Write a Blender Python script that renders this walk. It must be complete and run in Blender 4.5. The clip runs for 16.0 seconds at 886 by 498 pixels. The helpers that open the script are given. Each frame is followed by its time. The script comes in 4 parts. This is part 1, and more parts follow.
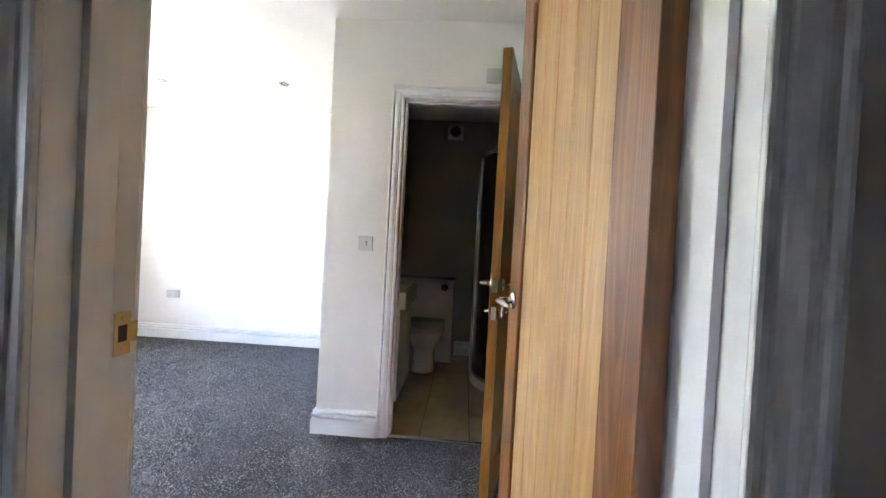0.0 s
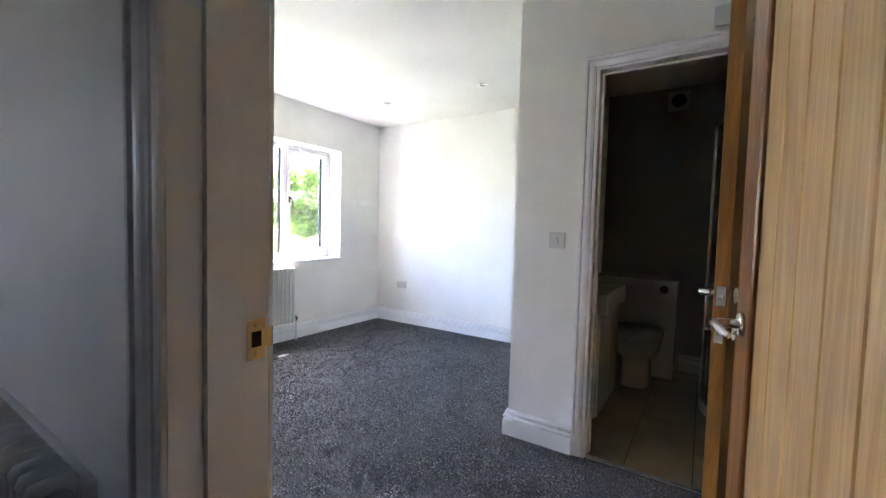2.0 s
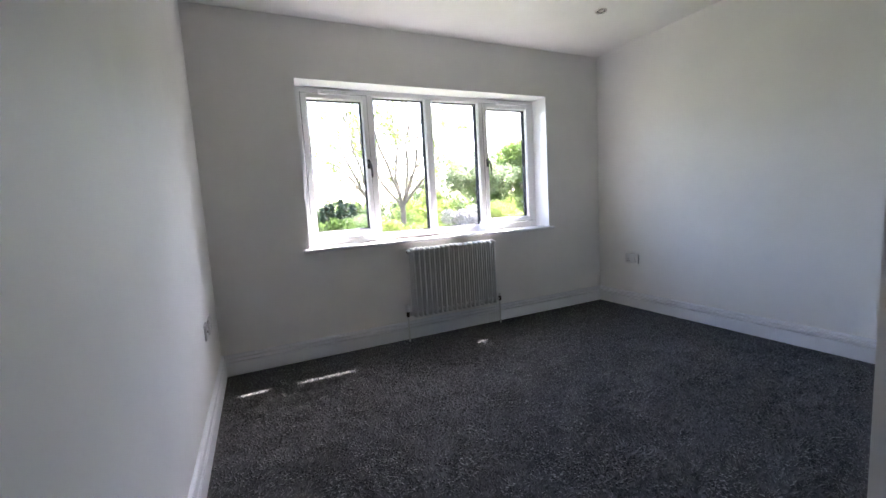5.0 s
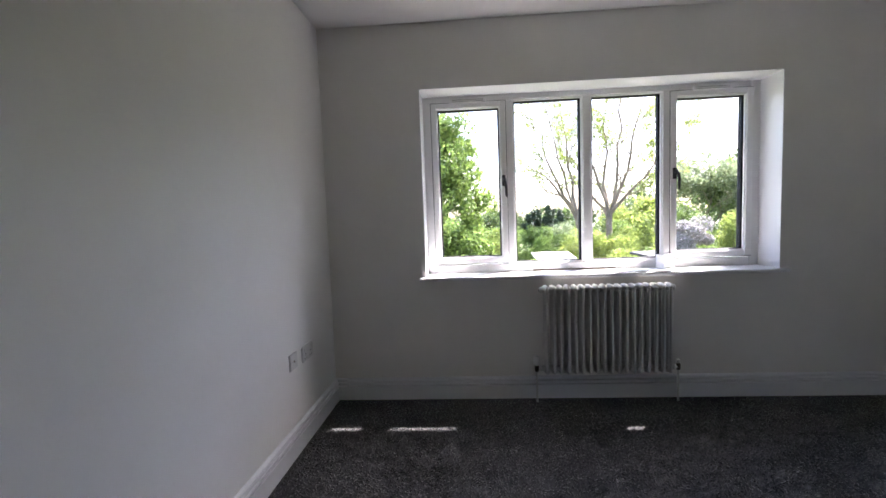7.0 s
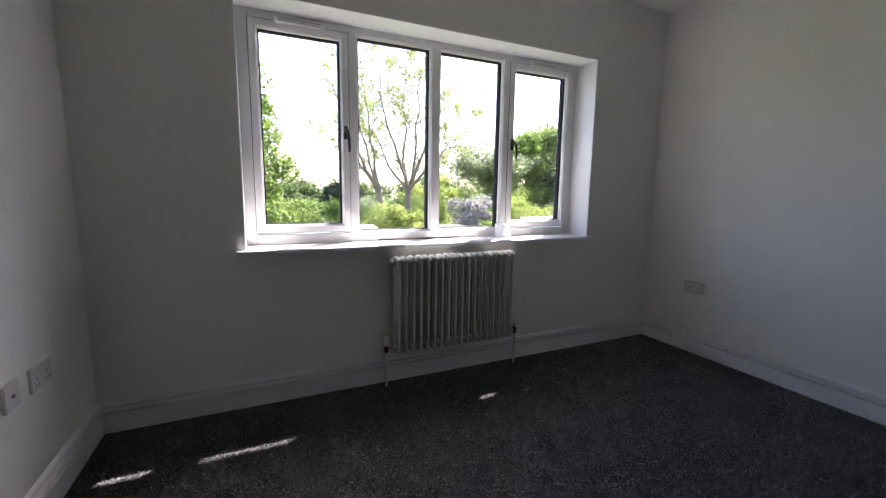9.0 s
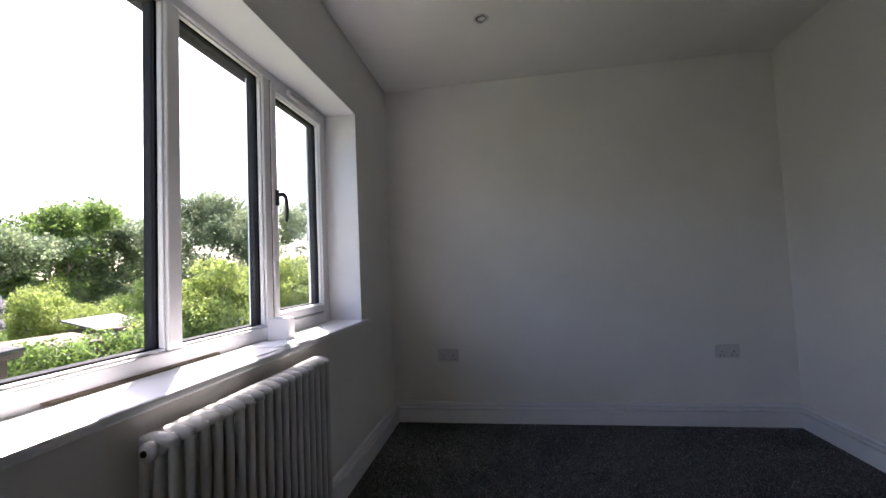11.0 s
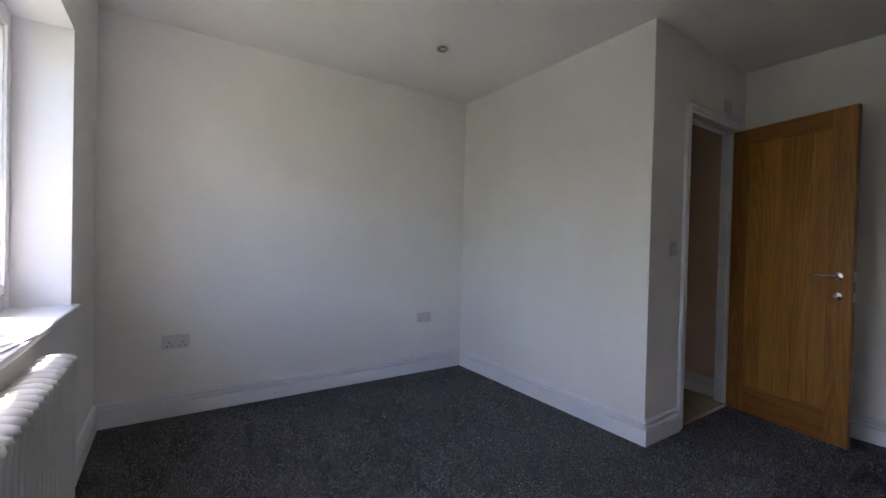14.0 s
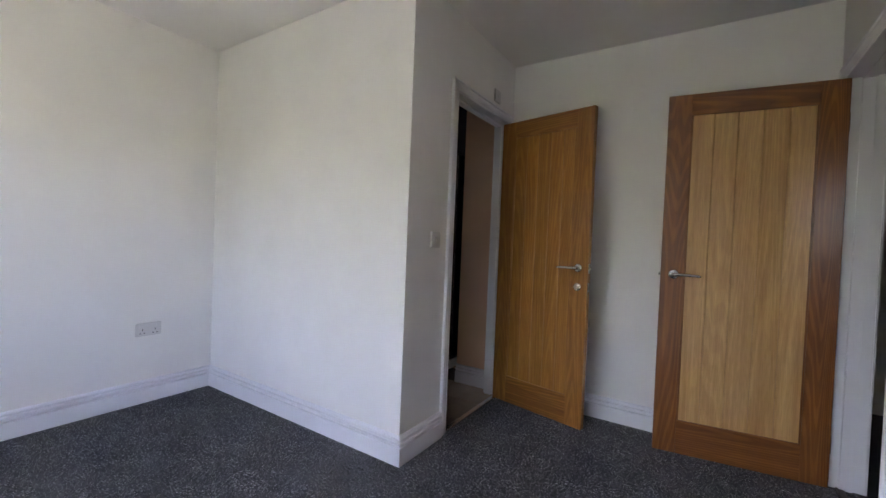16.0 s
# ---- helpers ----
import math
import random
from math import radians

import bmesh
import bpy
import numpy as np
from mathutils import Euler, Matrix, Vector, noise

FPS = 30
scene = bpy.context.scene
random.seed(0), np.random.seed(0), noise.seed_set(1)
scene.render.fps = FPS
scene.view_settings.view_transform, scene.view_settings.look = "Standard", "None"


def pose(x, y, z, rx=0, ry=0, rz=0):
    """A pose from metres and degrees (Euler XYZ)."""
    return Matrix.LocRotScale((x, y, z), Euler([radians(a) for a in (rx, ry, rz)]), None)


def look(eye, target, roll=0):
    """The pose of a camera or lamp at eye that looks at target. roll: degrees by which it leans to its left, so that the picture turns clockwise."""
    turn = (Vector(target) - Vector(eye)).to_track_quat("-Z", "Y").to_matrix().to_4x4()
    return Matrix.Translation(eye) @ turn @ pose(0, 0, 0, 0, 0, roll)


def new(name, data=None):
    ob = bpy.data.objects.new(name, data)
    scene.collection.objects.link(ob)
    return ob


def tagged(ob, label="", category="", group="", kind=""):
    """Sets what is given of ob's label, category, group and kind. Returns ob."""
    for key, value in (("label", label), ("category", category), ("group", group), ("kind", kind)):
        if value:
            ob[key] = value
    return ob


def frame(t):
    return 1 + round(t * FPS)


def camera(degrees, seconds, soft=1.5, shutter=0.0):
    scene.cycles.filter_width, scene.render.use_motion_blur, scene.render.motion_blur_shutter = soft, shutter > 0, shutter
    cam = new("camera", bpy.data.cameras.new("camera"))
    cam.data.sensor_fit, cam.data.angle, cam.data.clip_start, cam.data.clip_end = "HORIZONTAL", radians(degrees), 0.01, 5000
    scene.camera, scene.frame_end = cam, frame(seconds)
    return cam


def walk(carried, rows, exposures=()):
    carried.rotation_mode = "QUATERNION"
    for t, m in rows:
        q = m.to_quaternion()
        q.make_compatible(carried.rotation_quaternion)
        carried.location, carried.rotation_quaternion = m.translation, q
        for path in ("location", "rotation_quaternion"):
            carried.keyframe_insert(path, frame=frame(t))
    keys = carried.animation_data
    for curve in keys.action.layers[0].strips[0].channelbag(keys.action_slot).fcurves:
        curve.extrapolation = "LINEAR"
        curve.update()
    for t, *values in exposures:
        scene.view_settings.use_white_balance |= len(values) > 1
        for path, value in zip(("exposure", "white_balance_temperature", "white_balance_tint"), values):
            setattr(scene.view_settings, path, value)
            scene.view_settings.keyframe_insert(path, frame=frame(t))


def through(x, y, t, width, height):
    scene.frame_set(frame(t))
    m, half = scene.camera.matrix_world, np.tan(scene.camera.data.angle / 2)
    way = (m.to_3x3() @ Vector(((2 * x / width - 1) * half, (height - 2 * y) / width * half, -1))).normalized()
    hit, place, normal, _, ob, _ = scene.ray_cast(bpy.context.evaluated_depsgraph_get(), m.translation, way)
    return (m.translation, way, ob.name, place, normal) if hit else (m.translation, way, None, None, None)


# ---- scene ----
cam = camera(95.1, 16.0)
PATH = [
    (0, (0.833, -2.36, 1.164), (0.724, -0.363, 1.136), 3.1),
    (0.5, (1.034, -2.392, 1.183), (0.267, -0.548, 1.084), 3.7),
    (1, (1.12, -2.444, 1.213), (0.136, -0.704, 1.152), 0.3),
    (1.5, (1.104, -2.396, 1.196), (0.053, -0.697, 1.111), 0.2),
    (2, (0.916, -2.166, 1.186), (-0.168, -0.488, 1.085), 1.5),
    (2.5, (0.749, -1.92, 1.158), (-0.544, -0.403, 1.005), 1.3),
    (3, (0.62, -1.711, 1.164), (-0.933, -0.461, 1.003), 1.1),
    (3.5, (0.585, -1.574, 1.139), (-1.046, -0.433, 0.945), 0.5),
    (4, (0.568, -1.576, 1.17), (-1.088, -0.471, 0.971), -0.2),
    (4.5, (0.554, -1.558, 1.137), (-1.1, -0.453, 0.928), -2.0),
    (5, (0.454, -1.479, 1.092), (-1.343, -0.629, 0.873), -3.4),
    (5.2, (0.361, -1.396, 1.102), (-1.521, -0.746, 0.911), -1.4),
    (7.3, (-0.009, -0.751, 1.205), (-1.999, -0.887, 1.057), -2.4),
    (7.5, (-0.018, -0.729, 1.198), (-2.01, -0.828, 1.049), -2.1),
    (8, (-0.048, -0.808, 1.182), (-2.039, -0.892, 1.02), 0.1),
    (8.5, (-0.142, -0.89, 1.16), (-2.1, -0.483, 1.15), -1.0),
    (8.7, (-0.242, -0.999, 1.147), (-2.141, -0.395, 0.987), -0.8),
    (10.8, (-1.675, -1.109, 1.082), (-2.261, 0.802, 1.155), -3.0),
    (11, (-1.805, -1.127, 1.088), (-2.109, 0.848, 1.19), -2.5),
    (11.5, (-2.023, -1.1, 1.091), (-1.809, 0.885, 1.206), -4.3),
    (12, (-2.193, -1.112, 1.141), (-1.623, 0.787, 1.406), -4.6),
    (12.5, (-2.276, -1.235, 1.148), (-1.252, 0.476, 1.307), -2.5),
    (13, (-2.274, -1.271, 1.122), (-1.178, 0.402, 1.137), 0.7),
    (13.5, (-2.278, -1.274, 1.135), (-1.158, 0.383, 1.161), 0.9),
    (14, (-2.284, -1.272, 1.131), (-1.169, 0.389, 1.107), 1.4),
    (14.5, (-2.264, -1.239, 1.134), (-1.058, 0.357, 1.13), 1.7),
    (15, (-2.171, -1.238, 1.142), (-0.632, 0.038, 1.082), 0.9),
    (15.5, (-1.919, -1.272, 1.137), (-0.299, -0.1, 1.092), 0.9),
    (16, (-1.599, -1.248, 1.135), (0.081, -0.164, 1.094), 2.3),
]
EXPOSURES = [(0, 6.2, 6400, 22), (0.5, 5.95, 6450, 22), (1.5, 5.65, 6350, 22), (2, 5.4, 6250, 22), (2.5, 5.25, 6300, 21), (3, 4.85, 6250, 21), (3.5, 4.5, 6250, 21), (4, 4.05, 6250, 21), (5, 3.66, 6300, 21), (7.5, 2.82, 6400, 22), (8.5, 2.67, 6450, 22), (11, 2.35, 6500, 24), (12.5, 2.9, 6500, 25), (14.5, 3.62, 6500, 25), (16, 4.35, 6600, 27)]
walk(cam, [(t, look(e, a, r)) for t, e, a, r in PATH], EXPOSURES)

# ---- world, sun ----
SUN_TO = Vector((-0.355, 0.48, 0.80)).normalized()
world = bpy.data.worlds.new("world")
scene.world = world
world.use_nodes = True
wn = world.node_tree.nodes
sky = wn.new("ShaderNodeTexSky")
sky.sky_type = "NISHITA"
sky.sun_disc = False
sky.sun_elevation = math.asin(SUN_TO.z)
sky.sun_rotation = math.atan2(SUN_TO.x, SUN_TO.y)
sky.air_density, sky.dust_density, sky.ozone_density = 1.0, 2.5, 1.0
wn["Background"].inputs["Strength"].default_value = 0.15
world.node_tree.links.new(sky.outputs[0], wn["Background"].inputs["Color"])
sun_data = bpy.data.lights.new("sun", "SUN")
sun_data.energy, sun_data.angle, sun_data.color = 4.2, radians(0.55), (1.0, 0.95, 0.87)
sun = new("sun", sun_data)
sun.matrix_world = look(SUN_TO * 30, (0, 0, 0))


# ---- materials ----
def shader(name, color, rough=0.6, metal=0.0):
    m = bpy.data.materials.new(name)
    m.use_nodes = True
    p = m.node_tree.nodes["Principled BSDF"]
    p.inputs["Base Color"].default_value = (*color, 1)
    p.inputs["Roughness"].default_value = rough
    p.inputs["Metallic"].default_value = metal
    return m, m.node_tree.nodes, m.node_tree.links, p


def coords(nodes, links, scale=(1, 1, 1), space="Object", spread=0.0):
    """Texture coordinates, scaled; spread shifts them from object to object."""
    tc = nodes.new("ShaderNodeTexCoord")
    mp = nodes.new("ShaderNodeMapping")
    mp.inputs["Scale"].default_value = scale
    links.new(tc.outputs[space], mp.inputs["Vector"])
    if spread:
        info = nodes.new("ShaderNodeObjectInfo")
        mul = nodes.new("ShaderNodeMath")
        mul.operation = "MULTIPLY"
        mul.inputs[1].default_value = spread
        links.new(info.outputs["Random"], mul.inputs[0])
        links.new(mul.outputs[0], mp.inputs["Location"])
    return mp.outputs["Vector"]


def noise_tex(nodes, links, vec, scale, detail=4.0, rough=0.55, distort=0.0):
    n = nodes.new("ShaderNodeTexNoise")
    n.inputs["Scale"].default_value, n.inputs["Detail"].default_value = scale, detail
    n.inputs["Roughness"].default_value, n.inputs["Distortion"].default_value = rough, distort
    links.new(vec, n.inputs["Vector"])
    return n.outputs["Fac"]


def ramp(nodes, links, fac, stops):
    r = nodes.new("ShaderNodeValToRGB")
    el = r.color_ramp.elements
    while len(el) < len(stops):
        el.new(0.5)
    for e, (pos, c) in zip(el, stops):
        e.position, e.color = pos, (*c, 1)
    links.new(fac, r.inputs["Fac"])
    return r.outputs["Color"]


def bump(nodes, links, p, height, strength=0.2, dist=0.002):
    b = nodes.new("ShaderNodeBump")
    b.inputs["Strength"].default_value, b.inputs["Distance"].default_value = strength, dist
    links.new(height, b.inputs["Height"])
    links.new(b.outputs["Normal"], p.inputs["Normal"])


def mixed(nodes, links, a, b, fac, mode="MULTIPLY"):
    m = nodes.new("ShaderNodeMix")
    m.data_type, m.blend_type = "RGBA", mode
    m.inputs["Factor"].default_value = fac
    links.new(a, m.inputs["A"])
    links.new(b, m.inputs["B"])
    return m.outputs["Result"]


def paint(name, color, rough=0.55, grain=260, mottle=0.04, relief=0.12):
    """Painted plaster or wood: faint roller texture, faint uneven tone."""
    m, n, l, p = shader(name, color, rough)
    v = coords(n, l)
    big = noise_tex(n, l, v, 1.7, 3)
    lo = tuple(c * (1 - mottle) for c in color)
    hi = tuple(min(1, c * (1 + mottle)) for c in color)
    l.new(ramp(n, l, big, [(0.3, lo), (0.7, hi)]), p.inputs["Base Color"])
    fine = noise_tex(n, l, v, grain, 2)
    bump(n, l, p, fine, relief, 0.001)
    return m


def wood(name, dark, light, axis="z", shift=9.0, rough=0.42, tone=0.2, rings_mix=0.75):
    """Oiled oak with the grain along an axis of the thing."""
    m, n, l, p = shader(name, light, rough)
    s = {"z": (1, 1, 0.06), "x": (0.06, 1, 1)}[axis]
    v = coords(n, l, s, spread=shift)
    streak = noise_tex(n, l, v, 26, 6, 0.6, 0.6)
    pores = noise_tex(n, l, v, 240, 2, 0.5)
    base = ramp(n, l, streak, [(0.28, dark), (0.5, tuple((a + b) / 2 for a, b in zip(dark, light))), (0.72, light)])
    fleck = ramp(n, l, pores, [(0.35, (0.72, 0.66, 0.6)), (0.6, (1, 1, 1))])
    col = mixed(n, l, base, fleck, 0.45)
    growth = noise_tex(n, l, v, 4.5, 1.5, 0.4, 0.3)
    turn = n.new("ShaderNodeMath")
    turn.operation, turn.inputs[1].default_value = "MULTIPLY", 210.0
    l.new(growth, turn.inputs[0])
    wave = n.new("ShaderNodeMath")
    wave.operation = "SINE"
    l.new(turn.outputs[0], wave.inputs[0])
    rings = ramp(n, l, wave.outputs[0], [(0.0, (0.66, 0.58, 0.50)), (0.45, (0.92, 0.90, 0.88)), (0.9, (1, 1, 1))])
    col = mixed(n, l, col, rings, rings_mix)
    info = n.new("ShaderNodeObjectInfo")
    each = ramp(n, l, info.outputs["Random"], [(0.0, (1 - tone, 1 - tone * 1.15, 1 - tone * 1.3)), (1.0, (1, 1, 1))])
    col = mixed(n, l, col, each, 1.0)
    l.new(col, p.inputs["Base Color"])
    bump(n, l, p, pores, 0.12, 0.0006)
    p.inputs["Coat Weight"].default_value = 0.5
    p.inputs["Coat Roughness"].default_value = 0.22
    return m


def leafy(name, dark, light, through=0.35):
    """Leaves: each one its own green, some light shining through."""
    m, n, l, p = shader(name, light, 0.5)
    geo = n.new("ShaderNodeNewGeometry")
    col = ramp(n, l, geo.outputs["Random Per Island"], [(0.0, dark), (0.6, light), (1.0, tuple(min(1, c * 1.5) for c in light))])
    l.new(col, p.inputs["Base Color"])
    tr = n.new("ShaderNodeBsdfTranslucent")
    l.new(col, tr.inputs["Color"])
    mx = n.new("ShaderNodeMixShader")
    mx.inputs["Fac"].default_value = through
    l.new(p.outputs[0], mx.inputs[1])
    l.new(tr.outputs[0], mx.inputs[2])
    l.new(mx.outputs[0], n["Material Output"].inputs["Surface"])
    return m


def glazing(name, tint, gloss=0.06, rough=0.0):
    m, n, l, p = shader(name, tint, rough)
    n.remove(p)
    t, g = n.new("ShaderNodeBsdfTransparent"), n.new("ShaderNodeBsdfGlossy")
    t.inputs["Color"].default_value = (*tint, 1)
    g.inputs["Roughness"].default_value = rough
    lw = n.new("ShaderNodeLayerWeight")
    lw.inputs["Blend"].default_value = 0.5
    pw = n.new("ShaderNodeMath")
    pw.operation, pw.inputs[1].default_value = "POWER", 5.0
    fr = n.new("ShaderNodeMath")
    fr.operation, fr.inputs[1].default_value, fr.inputs[2].default_value = "MULTIPLY_ADD", 0.8, gloss * 0.6
    l.new(lw.outputs["Facing"], pw.inputs[0])
    l.new(pw.outputs[0], fr.inputs[0])
    mx = n.new("ShaderNodeMixShader")
    l.new(fr.outputs[0], mx.inputs["Fac"])
    l.new(t.outputs[0], mx.inputs[1])
    l.new(g.outputs[0], mx.inputs[2])
    l.new(mx.outputs[0], n["Material Output"].inputs["Surface"])
    return m


WALL = paint("wall_paint", (0.80, 0.79, 0.765), 0.6)
CEIL = paint("ceiling_paint", (0.82, 0.81, 0.79), 0.75)
GLOSS = paint("satin_white_woodwork", (0.79, 0.80, 0.83), 0.32, 90, 0.02, 0.05)
PVC = paint("white_window_plastic", (0.84, 0.84, 0.84), 0.28, 60, 0.015, 0.02)
PLATE = paint("white_plastic", (0.61, 0.60, 0.59), 0.3, 60, 0.01, 0.02)
RAD = paint("radiator_enamel", (0.64, 0.64, 0.63), 0.35, 120, 0.02, 0.05)
CERAMIC = paint("white_ceramic", (0.82, 0.82, 0.81), 0.12, 30, 0.01, 0.0)
VANITY = paint("gloss_white_board", (0.78, 0.78, 0.77), 0.2, 30, 0.02, 0.02)
CHROME = shader("brushed_steel", (0.72, 0.71, 0.69), 0.25, 1.0)[0]
BRASS = shader("brass_plate", (0.56, 0.44, 0.27), 0.36, 1.0)[0]
# near-black for flat pieces that stand in for the shade inside openings
DARK = shader("hole_shade_black", (0.012, 0.012, 0.014), 0.5)[0]
IRON = shader("dark_handle_metal", (0.05, 0.05, 0.055), 0.3, 0.7)[0]
HINGE = shader("dark_hinge_steel", (0.11, 0.09, 0.075), 0.4, 0.9)[0]
GASKET = shader("black_spacer", (0.010, 0.010, 0.013), 0.7)[0]
GASKET.node_tree.nodes["Principled BSDF"].inputs["Specular IOR Level"].default_value = 0.15
RUST = shader("brown_pipe_joint", (0.06, 0.045, 0.035), 0.5, 0.3)[0]
TAPE = paint("grubby_sealant", (0.26, 0.215, 0.17), 0.8, 300, 0.4, 0.4)
PAPER = paint("paper", (0.82, 0.82, 0.82), 0.7, 120, 0.02, 0.03)
CARTON = paint("white_carton", (0.80, 0.79, 0.79), 0.6, 120, 0.03, 0.03)
OAK_STILE = wood("oak_stile", (0.20, 0.070, 0.014), (0.355, 0.140, 0.031), "z", 9.0, 0.4, 0.12)
OAK_RAIL = wood("oak_rail", (0.20, 0.070, 0.014), (0.355, 0.140, 0.031), "x", 7.0, 0.4, 0.12)
OAK_BOARD = wood("oak_board", (0.53, 0.295, 0.11), (0.72, 0.455, 0.19), "z", 13.0, 0.42, 0.14, 0.28)
OAK_GOLD_STILE = wood("oak_golden_stile", (0.30, 0.120, 0.021), (0.50, 0.225, 0.046), "z", 9.0, 0.4, 0.10, 0.5)
OAK_GOLD_RAIL = wood("oak_golden_rail", (0.30, 0.120, 0.021), (0.50, 0.225, 0.046), "x", 7.0, 0.4, 0.10)
OAK_BOARD_DARK = wood("oak_board_deep", (0.42, 0.175, 0.030), (0.62, 0.305, 0.065), "z", 13.0, 0.42, 0.2, 0.45)
GLASS = glazing("window_glass", (0.97, 0.985, 0.98))
SHOWER_GLASS = glazing("shower_glass", (0.55, 0.58, 0.58), 0.1)
PANEL_DARK = paint("dark_shower_panel", (0.10, 0.10, 0.105), 0.25, 80, 0.2, 0.03)
LAMP_FACE = shader("unlit_lamp_lens", (0.55, 0.55, 0.52), 0.2)[0]
SOFFIT = paint("soffit_board", (0.84, 0.79, 0.76), 0.5, 60, 0.03, 0.03)
RENDER_WHITE = paint("rendered_wall", (0.74, 0.73, 0.70), 0.85, 60, 0.08, 0.3)
BRICK = paint("brick_outside", (0.36, 0.22, 0.16), 0.9, 40, 0.2, 0.4)
FELT = paint("roof_felt", (0.055, 0.053, 0.052), 0.9, 60, 0.15, 0.3)
SLATE = paint("grey_roof_sheet", (0.13, 0.13, 0.13), 0.8, 40, 0.2, 0.3)
SANDY = paint("sandy_roof_felt", (0.17, 0.135, 0.10), 0.9, 40, 0.2, 0.3)
SHED = paint("weathered_timber", (0.11, 0.075, 0.05), 0.85, 30, 0.3, 0.3)
BARK = paint("bark", (0.21, 0.165, 0.12), 0.9, 12, 0.4, 0.8)
LEAF = leafy("green_leaf", (0.045, 0.085, 0.016), (0.195, 0.285, 0.070), 0.55)
LIME = leafy("lime_leaf", (0.10, 0.145, 0.028), (0.34, 0.405, 0.105), 0.55)
DEEP = leafy("deep_leaf", (0.028, 0.048, 0.015), (0.10, 0.15, 0.045), 0.45)
PINE = leafy("conifer_needle", (0.010, 0.022, 0.010), (0.03, 0.06, 0.025), 0.15)
GREY_LEAF = leafy("grey_leaf", (0.065, 0.10, 0.045), (0.225, 0.275, 0.145), 0.5)
BLOOM = leafy("pale_bloom", (0.12, 0.13, 0.10), (0.36, 0.335, 0.335), 0.2)


def carpet_mat():
    m, n, l, p = shader("carpet_pile", (0.06, 0.06, 0.065), 0.58)
    v = coords(n, l)
    geo = n.new("ShaderNodeNewGeometry")
    tuft = ramp(n, l, geo.outputs["Random Per Island"], [(0.0, (0.027, 0.027, 0.029)), (0.5, (0.036, 0.036, 0.039)), (0.9, (0.046, 0.046, 0.050)), (1.0, (0.062, 0.062, 0.067))])
    # random mottle in the colour, partly for the sheen of pile leaning different ways
    patch = ramp(n, l, noise_tex(n, l, v, 4.2, 5, 0.65, 0.6), [(0.34, (0.74, 0.74, 0.74)), (0.66, (1.26, 1.26, 1.26))])
    pile_mottle = ramp(n, l, noise_tex(n, l, v, 21.0, 4, 0.65, 0.8), [(0.34, (0.62, 0.62, 0.62)), (0.66, (1.3, 1.3, 1.3))])
    l.new(mixed(n, l, mixed(n, l, tuft, patch, 1.0), pile_mottle, 1.0), p.inputs["Base Color"])
    p.inputs["Sheen Weight"].default_value = 0.7
    p.inputs["Sheen Roughness"].default_value = 0.4
    p.inputs["Specular IOR Level"].default_value = 0.8
    return m


def backing_mat():
    m, n, l, p = shader("carpet_backing", (0.045, 0.045, 0.05), 0.95)
    v = coords(n, l)
    sp = noise_tex(n, l, v, 190, 3, 0.7)
    l.new(ramp(n, l, sp, [(0.3, (0.025, 0.025, 0.028)), (0.6, (0.07, 0.07, 0.075)), (0.75, (0.13, 0.13, 0.135))]), p.inputs["Base Color"])
    bump(n, l, p, sp, 0.8, 0.006)
    return m


def tile_mat():
    m, n, l, p = shader("stone_tile", (0.42, 0.37, 0.30), 0.35)
    v = coords(n, l, spread=11.0)
    big = noise_tex(n, l, v, 6, 5, 0.6)
    l.new(ramp(n, l, big, [(0.3, (0.30, 0.225, 0.15)), (0.7, (0.43, 0.335, 0.235))]), p.inputs["Base Color"])
    bump(n, l, p, noise_tex(n, l, v, 70, 3), 0.1, 0.001)
    return m


def ground_mat():
    m, n, l, p = shader("garden_ground", (0.08, 0.12, 0.03), 0.95)
    v = coords(n, l)
    big = noise_tex(n, l, v, 0.35, 6, 0.6)
    l.new(ramp(n, l, big, [(0.35, (0.06, 0.075, 0.035)), (0.55, (0.12, 0.135, 0.06)), (0.75, (0.17, 0.155, 0.11))]), p.inputs["Base Color"])
    bump(n, l, p, noise_tex(n, l, v, 9, 5), 0.6, 0.05)
    return m


CARPET, BACKING, TILE, GROUND = carpet_mat(), backing_mat(), tile_mat(), ground_mat()


# ---- mesh helpers ----
def mesh_object(name, bm, material, smooth=False):
    if name.startswith("wall_") and "below" not in name:
        for v in bm.verts:
            if abs(v.co.z) < 1e-5:
                v.co.z = -0.1
    me = bpy.data.meshes.new(name)
    bmesh.ops.recalc_face_normals(bm, faces=bm.faces)
    bm.to_mesh(me)
    bm.free()
    me.materials.append(material)
    if smooth:
        for f in me.polygons:
            f.use_smooth = True
    return new(name, me)


def part(name, bm, material, parent, label="", smooth=False):
    ob = mesh_object(name, bm, material, smooth)
    ob.parent = parent
    return tagged(ob, label)


def add_box(bm, a, b, bevel=0.0, m=None):
    lo, hi = [min(p, q) for p, q in zip(a, b)], [max(p, q) for p, q in zip(a, b)]
    size = [h - l for h, l in zip(hi, lo)]
    mid = [(h + l) / 2 for h, l in zip(hi, lo)]
    mat = Matrix.Translation(mid) @ Matrix.Diagonal((*size, 1))
    vs = bmesh.ops.create_cube(bm, size=1, matrix=(m @ mat) if m else mat)["verts"]
    if bevel:
        es = list({e for v in vs for e in v.link_edges})
        bmesh.ops.bevel(bm, geom=es, offset=min(bevel, min(size) * 0.45), segments=2, profile=0.5, affect="EDGES")
    return bm


def box(a, b, bevel=0.0):
    return add_box(bmesh.new(), a, b, bevel)


def boxes(items, bevel=0.0):
    bm = bmesh.new()
    for a, b in items:
        add_box(bm, a, b, bevel)
    return bm


